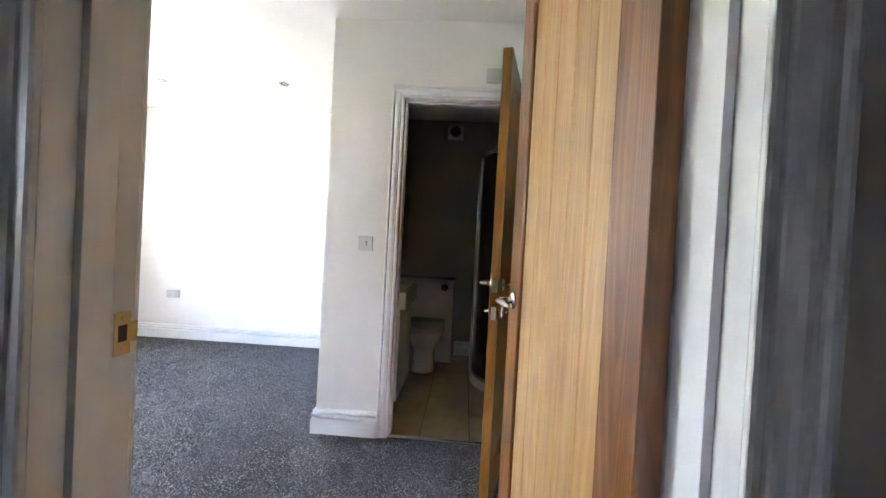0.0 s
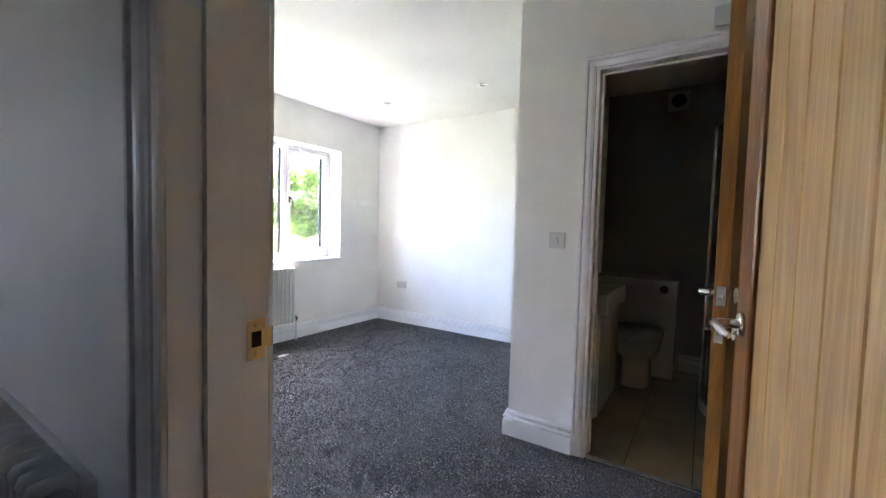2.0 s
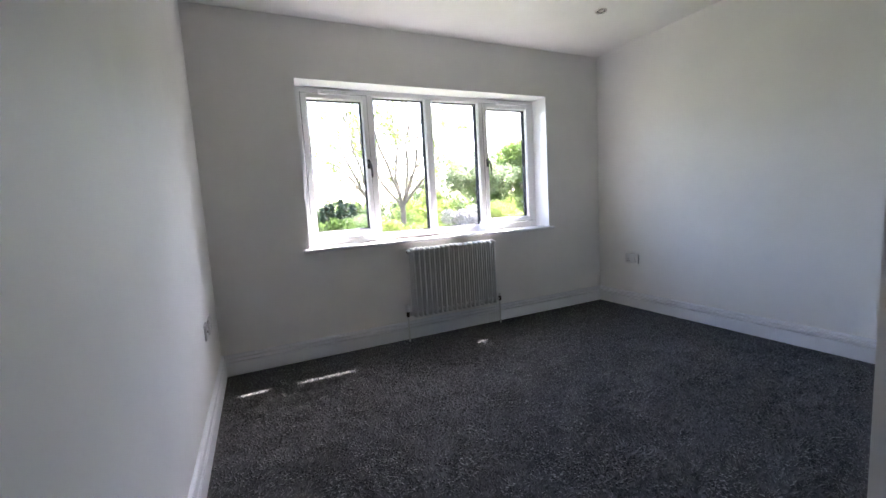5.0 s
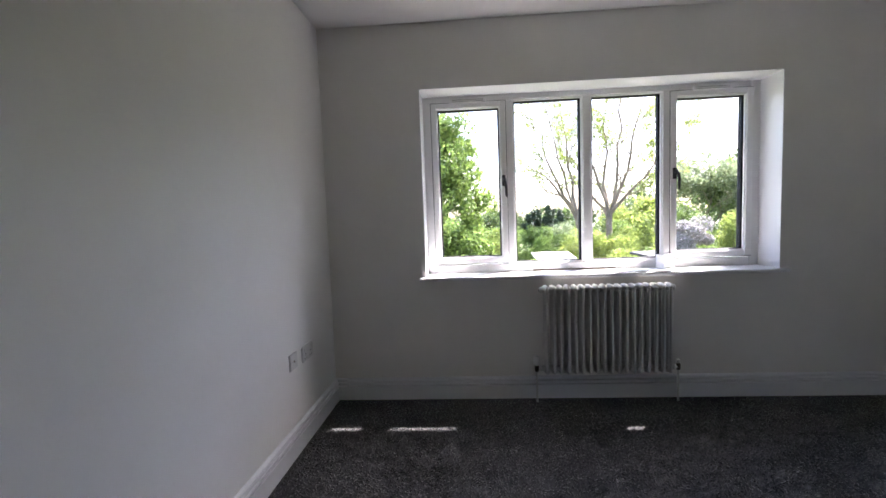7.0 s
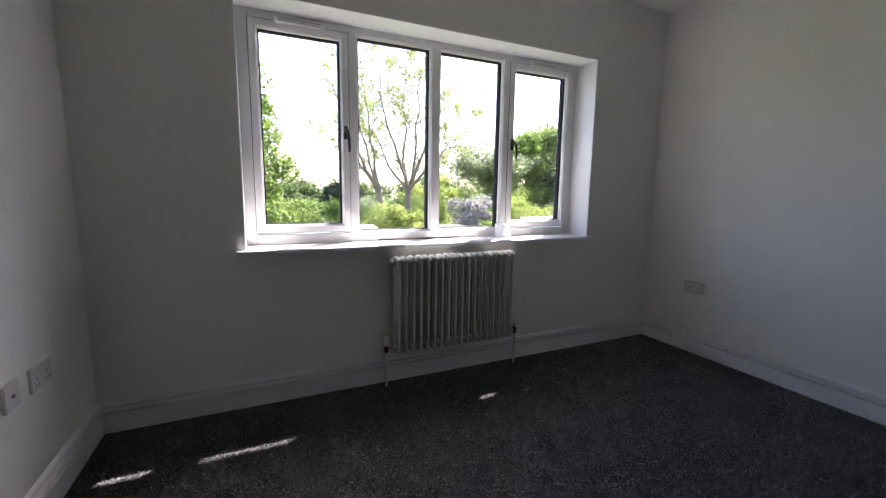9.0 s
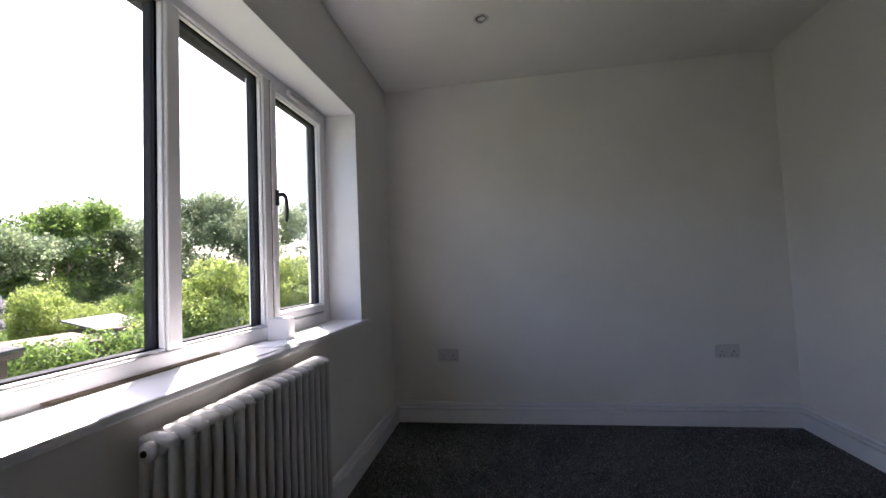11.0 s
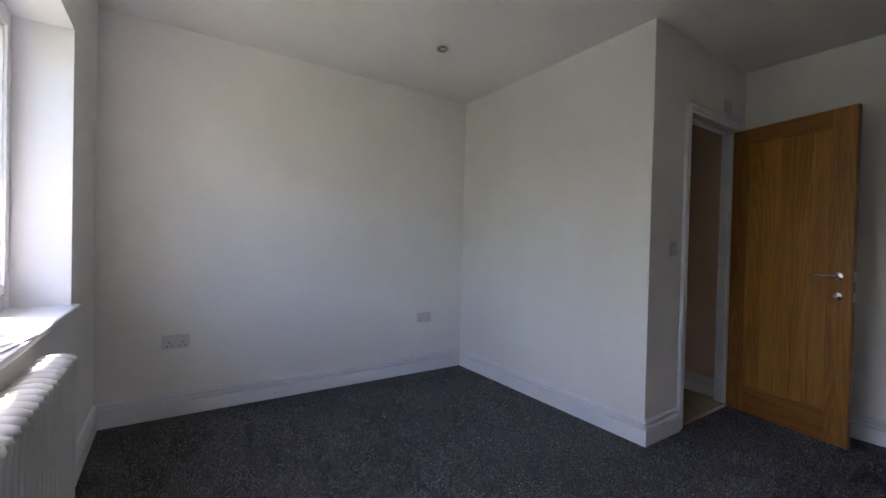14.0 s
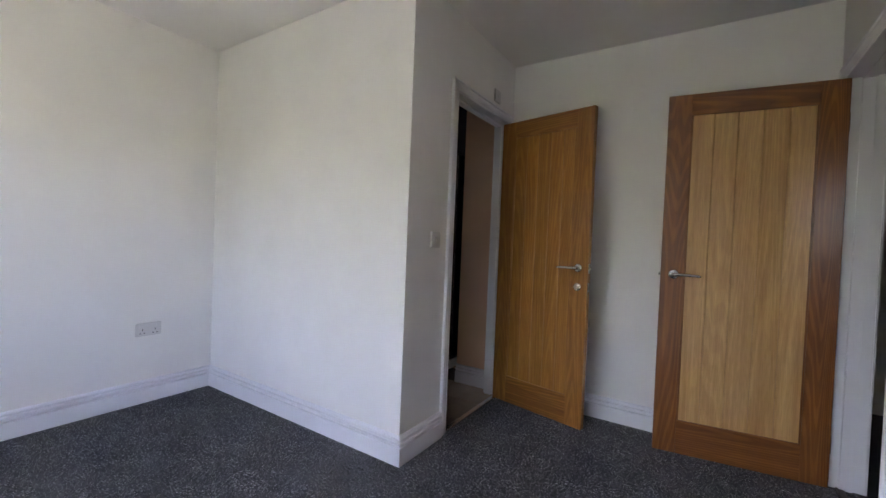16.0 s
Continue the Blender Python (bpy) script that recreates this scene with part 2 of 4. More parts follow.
def add_tube(bm, pts, radii, sides=12, cap=True):
    """A round bar swept along points; radii: one, or one for each point."""
    pts = [Vector(p) for p in pts]
    if not isinstance(radii, (list, tuple)):
        radii = [radii] * len(pts)
    rings, side = [], None
    for i, p in enumerate(pts):
        d = (pts[min(i + 1, len(pts) - 1)] - pts[max(i - 1, 0)]).normalized()
        if side is None:
            side = d.orthogonal().normalized()
        side = (side - d * side.dot(d)).normalized()
        up = d.cross(side)
        rings.append([bm.verts.new(p + (side * math.cos(k * math.tau / sides) + up * math.sin(k * math.tau / sides)) * radii[i]) for k in range(sides)])
    for r, s in zip(rings, rings[1:]):
        for k in range(sides):
            bm.faces.new((r[k], r[(k + 1) % sides], s[(k + 1) % sides], s[k]))
    if cap:
        bm.faces.new(rings[0][::-1])
        bm.faces.new(rings[-1])
    return bm


def tube(pts, radii, sides=12):
    return add_tube(bmesh.new(), pts, radii, sides)


def swept(profile, path, closed=False):
    """A moulding: profile points (out, up) swept along a plan or upright path of (point, out, up) stations."""
    bm = bmesh.new()
    rings = [[bm.verts.new(Vector(p) + Vector(o) * a + Vector(u) * b) for a, b in profile] for p, o, u in path]
    n = len(profile)
    for r, s in zip(rings, rings[1:]):
        for k in range(n):
            bm.faces.new((r[k], r[(k + 1) % n], s[(k + 1) % n], s[k]))
    bm.faces.new(rings[0][::-1])
    bm.faces.new(rings[-1])
    return bm


def thing(name, label, category, group="", m=None):
    e = new(name)
    e.empty_display_size = 0.1
    if m:
        e.matrix_world = m
    return tagged(e, label, category, group, "thing")


def structure(ob, label="", category=""):
    return tagged(ob, label, category, "", "structure")


# ---- the shell ----
H = 2.45
XW, XE, YN, YS = -2.65, 1.24, 1.80, -1.739
HALL_N, HALL_S, HALL_E, HALL_W = YS - 0.145, -3.10, 2.60, -0.765
DOOR_L, DOOR_R, HEAD = 0.348, 1.120, 2.0
BATH_L, BATH_R = 0.435, 1.14


def ys(x):
    """Room face of the south wall, which runs slightly out of square."""
    return YS - 0.015 * (x - XW)


def skew(ob):
    """Lays what was built square onto the line of the south wall."""
    for v in ob.data.vertices:
        v.co.y += ys(v.co.x) - YS
    return ob


WY0, WY1, WZ0, WZ1 = -1.095, 1.145, 0.80, 2.04
XO = -2.96

structure(mesh_object("wall_north", box((XW, YN, 0), (0.10, YN + 0.12, H)), WALL), "plain white painted bedroom wall", "wall")
structure(mesh_object("wall_bathroom_west", box((0, 0, 0), (0.10, YN, H)), WALL), "white painted partition wall beside the bathroom", "wall")
structure(mesh_object("wall_bathroom_south", boxes([((0.10, 0, 0), (BATH_L - 0.03, 0.10, H)), ((BATH_L - 0.03, 0, HEAD + 0.03), (BATH_R + 0.03, 0.10, H)), ((BATH_R + 0.03, 0, 0), (XE, 0.10, H))]), WALL), "white painted wall with the bathroom doorway", "wall")
structure(skew(mesh_object("wall_south", boxes([((XO, HALL_N, 0), (DOOR_L - 0.03, YS, H)), ((DOOR_L - 0.03, HALL_N, HEAD + 0.03), (DOOR_R + 0.03, YS, H)), ((DOOR_R + 0.03, HALL_N, 0), (HALL_E, YS, H))]), WALL)), "white painted wall with the bedroom doorway", "wall")
structure(mesh_object("wall_east", box((XE, YS - 0.065, 0), (XE + 0.12, 0.40, H)), WALL), "white painted wall behind the open doors", "wall")
structure(mesh_object("wall_window", boxes([((XO, YS, 0), (XW, WY0, H)), ((XO, WY1, 0), (XW, YN + 0.12, H)), ((XO, WY0, 0), (XW, WY1, WZ0)), ((XO, WY0, WZ1), (XW, WY1, H))]), WALL), "white painted outside wall with the window opening", "wall")
structure(mesh_object("ceiling", boxes([((XO, YS, H), (1.9, 2.1, H + 0.12)), ((XO, -4.2, H), (HALL_E + 0.1, YS, H + 0.12))]), CEIL), "plain white painted ceiling", "ceiling")
# bathroom shell
# beige deepened in colour to carry warm light bounced off the oak doors
BEIGE = paint("beige_with_door_bounce", (0.76, 0.52, 0.37), 0.5)
STONE_GREY = paint("grey_bathroom_panel", (0.34, 0.325, 0.31), 0.4)
structure(mesh_object("wall_bathroom_east", box((XE - 0.012, 0.101, 0), (XE - 0.001, 0.40, H)), BEIGE), "beige bathroom wall with the oak doors' bounce in its colour", "wall")
structure(mesh_object("wall_bathroom_north", box((0.10, 1.90, 0), (1.80, 2.0, H)), STONE_GREY), "grey panelled bathroom wall behind the toilet", "wall")
structure(mesh_object("wall_shower_east", box((1.72, 0.40, 0), (1.82, 1.90, H)), PANEL_DARK), "dark shower panel wall", "wall")
structure(mesh_object("wall_shower_south", box((XE + 0.12, 0.30, 0), (1.82, 0.40, H)), PANEL_DARK), "dark shower panel return wall", "wall")
# hall and side room shell
structure(mesh_object("wall_hall_west", boxes([((HALL_W - 0.12, HALL_N, 0), (HALL_W, -1.965, H)), ((HALL_W - 0.12, -2.745, HEAD + 0.03), (HALL_W, -1.965, H)), ((HALL_W - 0.12, -4.0, 0), (HALL_W, -2.745, H))]), WALL), "white painted end wall of the hall with a doorway", "wall")
structure(mesh_object("wall_hall_south", box((HALL_W, HALL_S - 0.12, 0), (HALL_E, HALL_S, H)), WALL), "plain white painted hall wall", "wall")
structure(mesh_object("wall_hall_east", box((HALL_E, HALL_S - 0.12, 0), (HALL_E + 0.12, YS, H)), WALL), "plain white painted hall end wall", "wall")
# next room's walls are unseen; the west opening is added to light the hall
structure(mesh_object("wall_side_room_south", box((XO, -4.12, 0), (HALL_W, -4.0, H)), WALL), "plain white painted wall of the next room", "wall")
structure(mesh_object("wall_side_room_west", boxes([((XO, -4.0, 0), (XW, -3.7, H)), ((XO, -3.25, 0), (XW, HALL_N, H)), ((XO, -3.7, 0), (XW, -3.25, 1.2)), ((XO, -3.7, 2.04), (XW, -3.25, H))]), WALL), "unseen white wall of the next room with an added opening", "wall")

floor = structure(mesh_object("floor", boxes([((XW, YS - 0.06, -0.1), (XE, 0.0, -0.006)), ((XW, 0.0, -0.1), (0, YN, -0.006)), ((DOOR_L - 0.03, YS - 0.19, -0.1), (DOOR_R + 0.03, YS - 0.06, -0.006))]), BACKING), "dark grey twist pile carpet floor", "floor")
structure(mesh_object("floor_hall", boxes([((XW, -4.0, -0.1), (HALL_E, YS - 0.19, -0.006))]), BACKING), "dark grey carpet on the hall floor", "floor")


def pile(name, rects, step, parent):
    """Short twisted tufts of carpet pile, one small bent pyramid each."""
    rng = np.random.default_rng(4)
    pts = []
    for x0, y0, x1, y1 in rects:
        nx, ny = int((x1 - x0) / step), int((y1 - y0) / step)
        gx, gy = np.meshgrid(np.linspace(x0, x1, nx), np.linspace(y0, y1, ny))
        g = np.stack([gx.ravel(), gy.ravel()], 1) + rng.uniform(-0.6, 0.6, (nx * ny, 2)) * step
        g[:, 0] = g[:, 0].clip(x0 + 0.004, x1 - 0.004)
        g[:, 1] = g[:, 1].clip(y0 + 0.004, y1 - 0.004)
        pts.append(g)
    g = np.concatenate(pts)
    n = len(g)
    a0 = rng.uniform(0, math.tau, n)
    r = rng.uniform(0.45, 0.8, n) * step
    v = np.zeros((n, 4, 3))
    for k in range(3):
        a = a0 + k * math.tau / 3
        v[:, k, 0], v[:, k, 1], v[:, k, 2] = g[:, 0] + r * np.cos(a), g[:, 1] + r * np.sin(a), -0.006
    way = np.zeros(n)
    for length in (0.19, 0.28, 0.42, 0.65, 1.0):
        for _ in range(2):
            b, ph = rng.uniform(0, math.tau, 2)
            way += 0.95 * np.sin((g[:, 0] * math.cos(b) + g[:, 1] * math.sin(b)) * math.tau / length + ph)
    lean = rng.uniform(0, 0.6, n) * step
    brush = rng.uniform(0.0, 0.75, n) * step
    v[:, 3, 0], v[:, 3, 1] = g[:, 0] + lean * np.cos(a0 + 1) + brush * np.cos(way), g[:, 1] + lean * np.sin(a0 + 1) + brush * np.sin(way)
    v[:, 3, 2] = rng.uniform(-0.002, 0.0025, n)
    i = np.arange(n)[:, None] * 4
    f = np.concatenate([i + [[0, 1, 3]], i + [[1, 2, 3]], i + [[2, 0, 3]]])
    me = bpy.data.meshes.new(name)
    me.from_pydata(v.reshape(-1, 3).tolist(), [], f.tolist())
    me.materials.append(CARPET)
    ob = new(name, me)
    ob.parent = parent
    return tagged(ob, "dark grey twisted carpet tufts", "", "", "stuff")


pile("carpet_pile", [(XW, YS - 0.05, XE, 0.0), (XW, 0.0, 0.0, YN), (DOOR_L, HALL_N - 0.03, DOOR_R, YS - 0.05)], 0.0115, floor)

# skirting boards: plain board, bead groove and small ogee top
SKIRT = [(0, 0), (0.024, 0), (0.024, 0.088), (0.0225, 0.0905), (0.0015, 0.0915), (0.0015, 0.1020), (0.0225, 0.1030), (0.0235, 0.1045), (0.0235, 0.1150), (0.022, 0.1175), (0.0015, 0.1185), (0.0015, 0.1280), (0.016, 0.1290), (0.0165, 0.134), (0.013, 0.140), (0.006, 0.144), (0, 0.145)]


def skirting(name, *points):
    """points: plan points in order, the room on the walker's left-hand side; corners are mitred."""
    pts = [Vector((x, y, 0)) for x, y in points]
    path = []
    for i, p in enumerate(pts):
        ds = [(b - a).normalized() for a, b in ((pts[i - 1], p) if i else (p, pts[1]), (p, pts[i + 1]) if i + 1 < len(pts) else (pts[i - 1], p))]
        ns = [Vector((-d.y, d.x, 0)) for d in ds]
        o = ns[0] + ns[1]
        o = o / o.dot(ns[0])
        path.append((p, o, (0, 0, 1)))
    return structure(mesh_object(name, swept(SKIRT, path), GLOSS), "white moulded skirting board along the wall", "skirting")


AW = 0.072
skirting("baseboard_bedroom", (BATH_L - 0.070, 0), (0, 0), (0, YN), (XW, YN), (XW, ys(XW)), (DOOR_L - AW, ys(DOOR_L)))
skirting("baseboard_east", (DOOR_R + AW, ys(XE)), (XE, ys(XE)), (XE, 0), (BATH_R + 0.070, 0))
skew(skirting("baseboard_hall", (DOOR_L - AW, HALL_N), (HALL_W + 0.02, HALL_N)))
skew(skirting("baseboard_hall_east", (HALL_E, HALL_N), (DOOR_R + AW, HALL_N)))
skirting("baseboard_bathroom", (XE - 0.012, 0.10), (XE - 0.012, 0.40))
skirting("baseboard_bathroom_north", (0.95, 1.90), (0.77, 1.90))

# door casings: stepped architrave
ARCH = [(0, 0), (0, 0.016), (0.003, 0.019), (0.008, 0.020), (0.013, 0.0185), (0.0155, 0.0135), (0.019, 0.0125), (0.0225, 0.0145), (0.028, 0.0165), (0.034, 0.0165), (0.041, 0.0145), (0.047, 0.0115), (0.0515, 0.0100), (0.0535, 0.0068), (0.0565, 0.0066), (0.060, 0.0085), (0.067, 0.0090), (AW - 0.001, 0.0075), (AW, 0.0055), (AW, 0)]


def architrave(name, x0, x1, top, y, face, axis="x", wide=AW):
    """Three mitred sides round an opening; face: the way it looks. The profile runs from the outer edge inward."""
    def at(u, z):
        return (u, y, z) if axis == "x" else (y, u, z)
    def way(u, z):
        return (u, 0, z) if axis == "x" else (0, u, z)
    f = (0, face, 0) if axis == "x" else (face, 0, 0)
    path = [(at(x0 - wide, 0), way(1, 0), f), (at(x0 - wide, top + wide), way(1, -1), f), (at(x1 + wide, top + wide), way(-1, -1), f), (at(x1 + wide, 0), way(-1, 0), f)]
    return structure(mesh_object(name, swept([(a * wide / AW, c) for a, c in ARCH], path), GLOSS), "white stepped architrave round a doorway", "architrave")


skew(architrave("architrave_bedroom_inside", DOOR_L, DOOR_R, HEAD, YS, 1))
skew(architrave("architrave_bedroom_hall", DOOR_L, DOOR_R, HEAD, HALL_N, -1, "x", 0.076))
architrave("architrave_bathroom", BATH_L, BATH_R, HEAD, 0, -1, "x", 0.070)
architrave("architrave_bathroom_inside", BATH_L, BATH_R, HEAD, 0.10, 1)
architrave("architrave_hall_end", -2.725, -1.950, HEAD, HALL_W, 1, "y", 0.036)


def lining(name, x0, x1, ya, yb, stop):
    """Jambs and head of a doorway with the door stop; stop: y range of the stop."""
    s0, s1 = stop
    bm = boxes([((x0 - 0.03, ya, 0), (x0, yb, HEAD)), ((x1, ya, 0), (x1 + 0.03, yb, HEAD)), ((x0 - 0.03, ya, HEAD), (x1 + 0.03, yb, HEAD + 0.03))])
    for a, b in (((x0, s0, 0), (x0 + 0.012, s1, HEAD)), ((x1 - 0.012, s0, 0), (x1, s1, HEAD)), ((x0 + 0.012, s0, HEAD - 0.012), (x1 - 0.012, s1, HEAD))):
        add_box(bm, a, b, 0.001)
    return structure(mesh_object(name, bm, GLOSS), "white painted door lining with a stop", "door frame")


entry_lining = lining("door_frame_bedroom", DOOR_L, DOOR_R, HALL_N + 0.001, YS - 0.001, (YS - 0.100, YS - 0.052))
skew(entry_lining)
bath_lining = lining("door_frame_bathroom", BATH_L, BATH_R, 0.001, 0.099, (0.045, 0.09))
structure(mesh_object("door_frame_hall_end", boxes([((HALL_W - 0.119, -1.965, 0), (HALL_W - 0.001, -1.945, HEAD)), ((HALL_W - 0.119, -2.745, 0), (HALL_W - 0.001, -2.725, HEAD)), ((HALL_W - 0.119, -2.745, HEAD), (HALL_W - 0.001, -1.945, HEAD + 0.03))]), GLOSS), "white painted door lining", "door frame")

# latch keeps on the jambs
keep = thing("strike_plate", "brass latch keep screwed to the white jamb", "strike plate")
KY = ys(DOOR_L)
part("plate", boxes([((DOOR_L, KY - 0.036, 0.979), (DOOR_L + 0.002, KY - 0.008, 0.998)), ((DOOR_L, KY - 0.036, 1.022), (DOOR_L + 0.002, KY - 0.008, 1.041)), ((DOOR_L, KY - 0.036, 0.998), (DOOR_L + 0.002, KY - 0.030, 1.022)), ((DOOR_L, KY - 0.014, 0.998), (DOOR_L + 0.002, KY - 0.008, 1.022))], 0.0006), BRASS, keep)
part("lip", tube([(DOOR_L - 0.004, KY + 0.0045, 0.995), (DOOR_L - 0.004, KY + 0.0045, 1.025)], 0.0042, 14), HINGE, keep, "dark curved latch lip", True)
part("tongue", box((DOOR_L, KY - 0.008, 0.995), (DOOR_L + 0.002, KY + 0.004, 1.025), 0.0006), BRASS, keep)
part("latch_hole", box((DOOR_L + 0.0002, KY - 0.030, 0.998), (DOOR_L + 0.0010, KY - 0.014, 1.022)), DARK, keep, "dark latch hole")
for z in (0.988, 1.032):
    part("screw", tube([(DOOR_L + 0.002, KY - 0.022, z), (DOOR_L + 0.0032, KY - 0.022, z)], [0.0042, 0.0032], 12), BRASS, keep)
keep_b = thing("strike_plate", "small brass latch keep on the bathroom jamb", "strike plate")
part("plate", box((BATH_L, 0.008, 0.95), (BATH_L + 0.002, 0.036, 1.03), 0.0006), BRASS, keep_b)
part("latch_hole", box((BATH_L + 0.002, 0.014, 0.97), (BATH_L + 0.0026, 0.03, 1.01)), DARK, keep_b, "dark latch hole")
structure(mesh_object("threshold_trim_bedroom", boxes([((DOOR_L, -1.866, -0.004), (DOOR_R, -1.838, 0.004)), ((DOOR_L, -1.866, 0.004), (DOOR_R, -1.862, 0.0065)), ((DOOR_L, -1.842, 0.004), (DOOR_R, -1.838, 0.0065))]), HINGE), "thin metal carpet strip in the bedroom doorway", "threshold")
structure(mesh_object("threshold_trim_bathroom", box((BATH_L, -0.006, -0.004), (BATH_R, 0.026, 0.008), 0.003), CHROME), "thin metal carpet strip in the bathroom doorway", "threshold")


# ---- doors ----
def lever(parent, x, z, y, out, way, turn=False):
    """Lever handle on a round rose; y: the face, out: +1 or -1 away from it, way: the lever's direction along the door."""
    rose = part("rose", tube([(x, y, z), (x, y + out * 0.006, z), (x, y + out * 0.009, z)], [0.0255, 0.0255, 0.022], 24), CHROME, parent, "round steel rose", True)
    if turn:
        part("thumb_turn", add_box(tube([(x, y + out * 0.009, z), (x, y + out * 0.020, z)], 0.007, 12), (x - 0.016, y + out * 0.017, z - 0.006), (x + 0.016, y + out * 0.029, z + 0.006), 0.004), CHROME, rose, "steel thumb turn")
    else:
        w = way
        part("lever", tube([(x, y + out * 0.008, z), (x, y + out * 0.036, z), (x + w * 0.004, y + out * 0.047, z), (x + w * 0.016, y + out * 0.052, z), (x + w * 0.06, y + out * 0.051, z + 0.001), (x + w * 0.115, y + out * 0.047, z - 0.002), (x + w * 0.125, y + out * 0.045, z - 0.003)], [0.010, 0.010, 0.010, 0.0095, 0.0085, 0.0075, 0.005], 12), CHROME, rose, "brushed steel lever", True)


def oak_door(name, label, m, width, y0, y1, lock=False, knob_z=1.0, board=OAK_BOARD, stile=OAK_STILE, rail=OAK_RAIL):
    """Ledged oak door: two stiles, two rails, five grooved boards. Hinge edge at x 0."""
    d = structure(new(name), label, "door")
    d.matrix_world = m
    h, s, top, low = 1.981, 0.112, 0.115, 0.185
    z0 = 0.008
    part("stile", box((0, y0, z0), (s, y1, z0 + h), 0.002), stile, d)
    part("stile", box((width - s, y0, z0), (width, y1, z0 + h), 0.002), stile, d)
    part("top_rail", box((s, y0 + 0.0004, z0 + h - top), (width - s, y1 - 0.0004, z0 + h), 0.0012), rail, d)
    part("bottom_rail", box((s, y0 + 0.0004, z0), (width - s, y1 - 0.0004, z0 + low), 0.0012), rail, d)
    n = 5
    w = (width - 2 * s) / n
    for k in range(n):
        xa, xb, ya, yb = s + k * w + 0.0001, s + (k + 1) * w - 0.0001, y0 + 0.009, y1 - 0.009
        bm = swept([(xa, ya + 0.0045), (xa + 0.0045, ya), (xb - 0.0045, ya), (xb, ya + 0.0045), (xb, yb - 0.0045), (xb - 0.0045, yb), (xa + 0.0045, yb), (xa, yb - 0.0045)], [((0, 0, z), (1, 0, 0), (0, 1, 0)) for z in (z0 + low, z0 + h - top)])
        part("board", bm, board, d)
    for x0, x1 in ((s, s + 0.008), (width - s - 0.008, width - s)):
        for a, b in ((y0 + 0.001, y0 + 0.009), (y1 - 0.009, y1 - 0.001)):
            part("bead", box((x0, a, z0 + low), (x1, b, z0 + h - top), 0.003), stile, d)
    way = -1
    for y, out in ((y0, -1), (y1, 1)):
        lever(d, width - 0.062, knob_z, y, out, way)
        if lock:
            lever(d, width - 0.062, knob_z - 0.118, y, out, way, True)
    ym = (y0 + y1) / 2
    part("latch_plate", add_box(box((width, ym - 0.012, knob_z - 0.03), (width + 0.002, ym + 0.012, knob_z + 0.03), 0.0005), (width + 0.002, ym - 0.007, knob_z - 0.009), (width + 0.011, ym + 0.007, knob_z + 0.009), 0.003), CHROME, d, "steel latch face plate")
    if lock:
        part("bolt_plate", box((width, ym - 0.011, knob_z - 0.145), (width + 0.002, ym + 0.011, knob_z - 0.09), 0.0005), CHROME, d, "steel bolt face plate")
    yp = y0 if abs(y0) < abs(y1) else y1
    for z in (0.22, 1.78):
        bm = tube([(-0.004, yp, z - 0.045), (-0.004, yp, z + 0.045)], 0.0065, 10)
        add_box(bm, (-0.0022, min(y0, y1) + 0.006, z - 0.045), (-0.0002, max(y0, y1) - 0.002, z + 0.045))
        part("hinge", bm, HINGE, d, "dark steel butt hinge")
    return d


oak_door("door_bedroom", "open oak bedroom door with grooved boards, steel lever", pose(DOOR_R - 0.004, ys(DOOR_R) - 0.002, 0, 0, 0, 97.0), 0.762, 0.0, 0.040)
oak_door("door_bathroom", "open oak bathroom door with lever and thumb turn", pose(BATH_R - 0.003, 0.003, 0, 0, 0, 257.2), 0.686, -0.040, 0.0, True, 1.0, OAK_BOARD_DARK, OAK_GOLD_STILE, OAK_GOLD_RAIL)
oak_door("door_hall_end", "oak door standing open at the hall end", pose(HALL_W - 0.060, -1.968, 0, 0, 0, 187.0), 0.762, -0.040, 0.0)

# ---- window ----
XF0, XF1 = -2.935, -2.845
window = structure(new("window_1"), "white plastic four pane window above the radiator", "window")
FY0, FY1, FZ0, FZ1 = WY0, WY1, 0.815, WZ1


def bar(name, y0, y1, z0, z1, x0=XF0, x1=XF1, bevel=0.006, label=""):
    return part(name, box((x0, y0, z0), (x1, y1, z1), bevel), PVC, window, label)


bar("frame_jamb", FY0, FY0 + 0.062, FZ0, FZ1)
bar("frame_jamb", FY1 - 0.062, FY1, FZ0, FZ1)
bar("frame_head", FY0 + 0.062, FY1 - 0.062, FZ1 - 0.042, FZ1)
bar("frame_sill", FY0 + 0.062, FY1 - 0.062, FZ0, FZ0 + 0.060)
for y in (-0.506, 0.018, 0.545):
    bar("mullion", y - 0.028, y + 0.028, FZ0 + 0.060, FZ1 - 0.042)


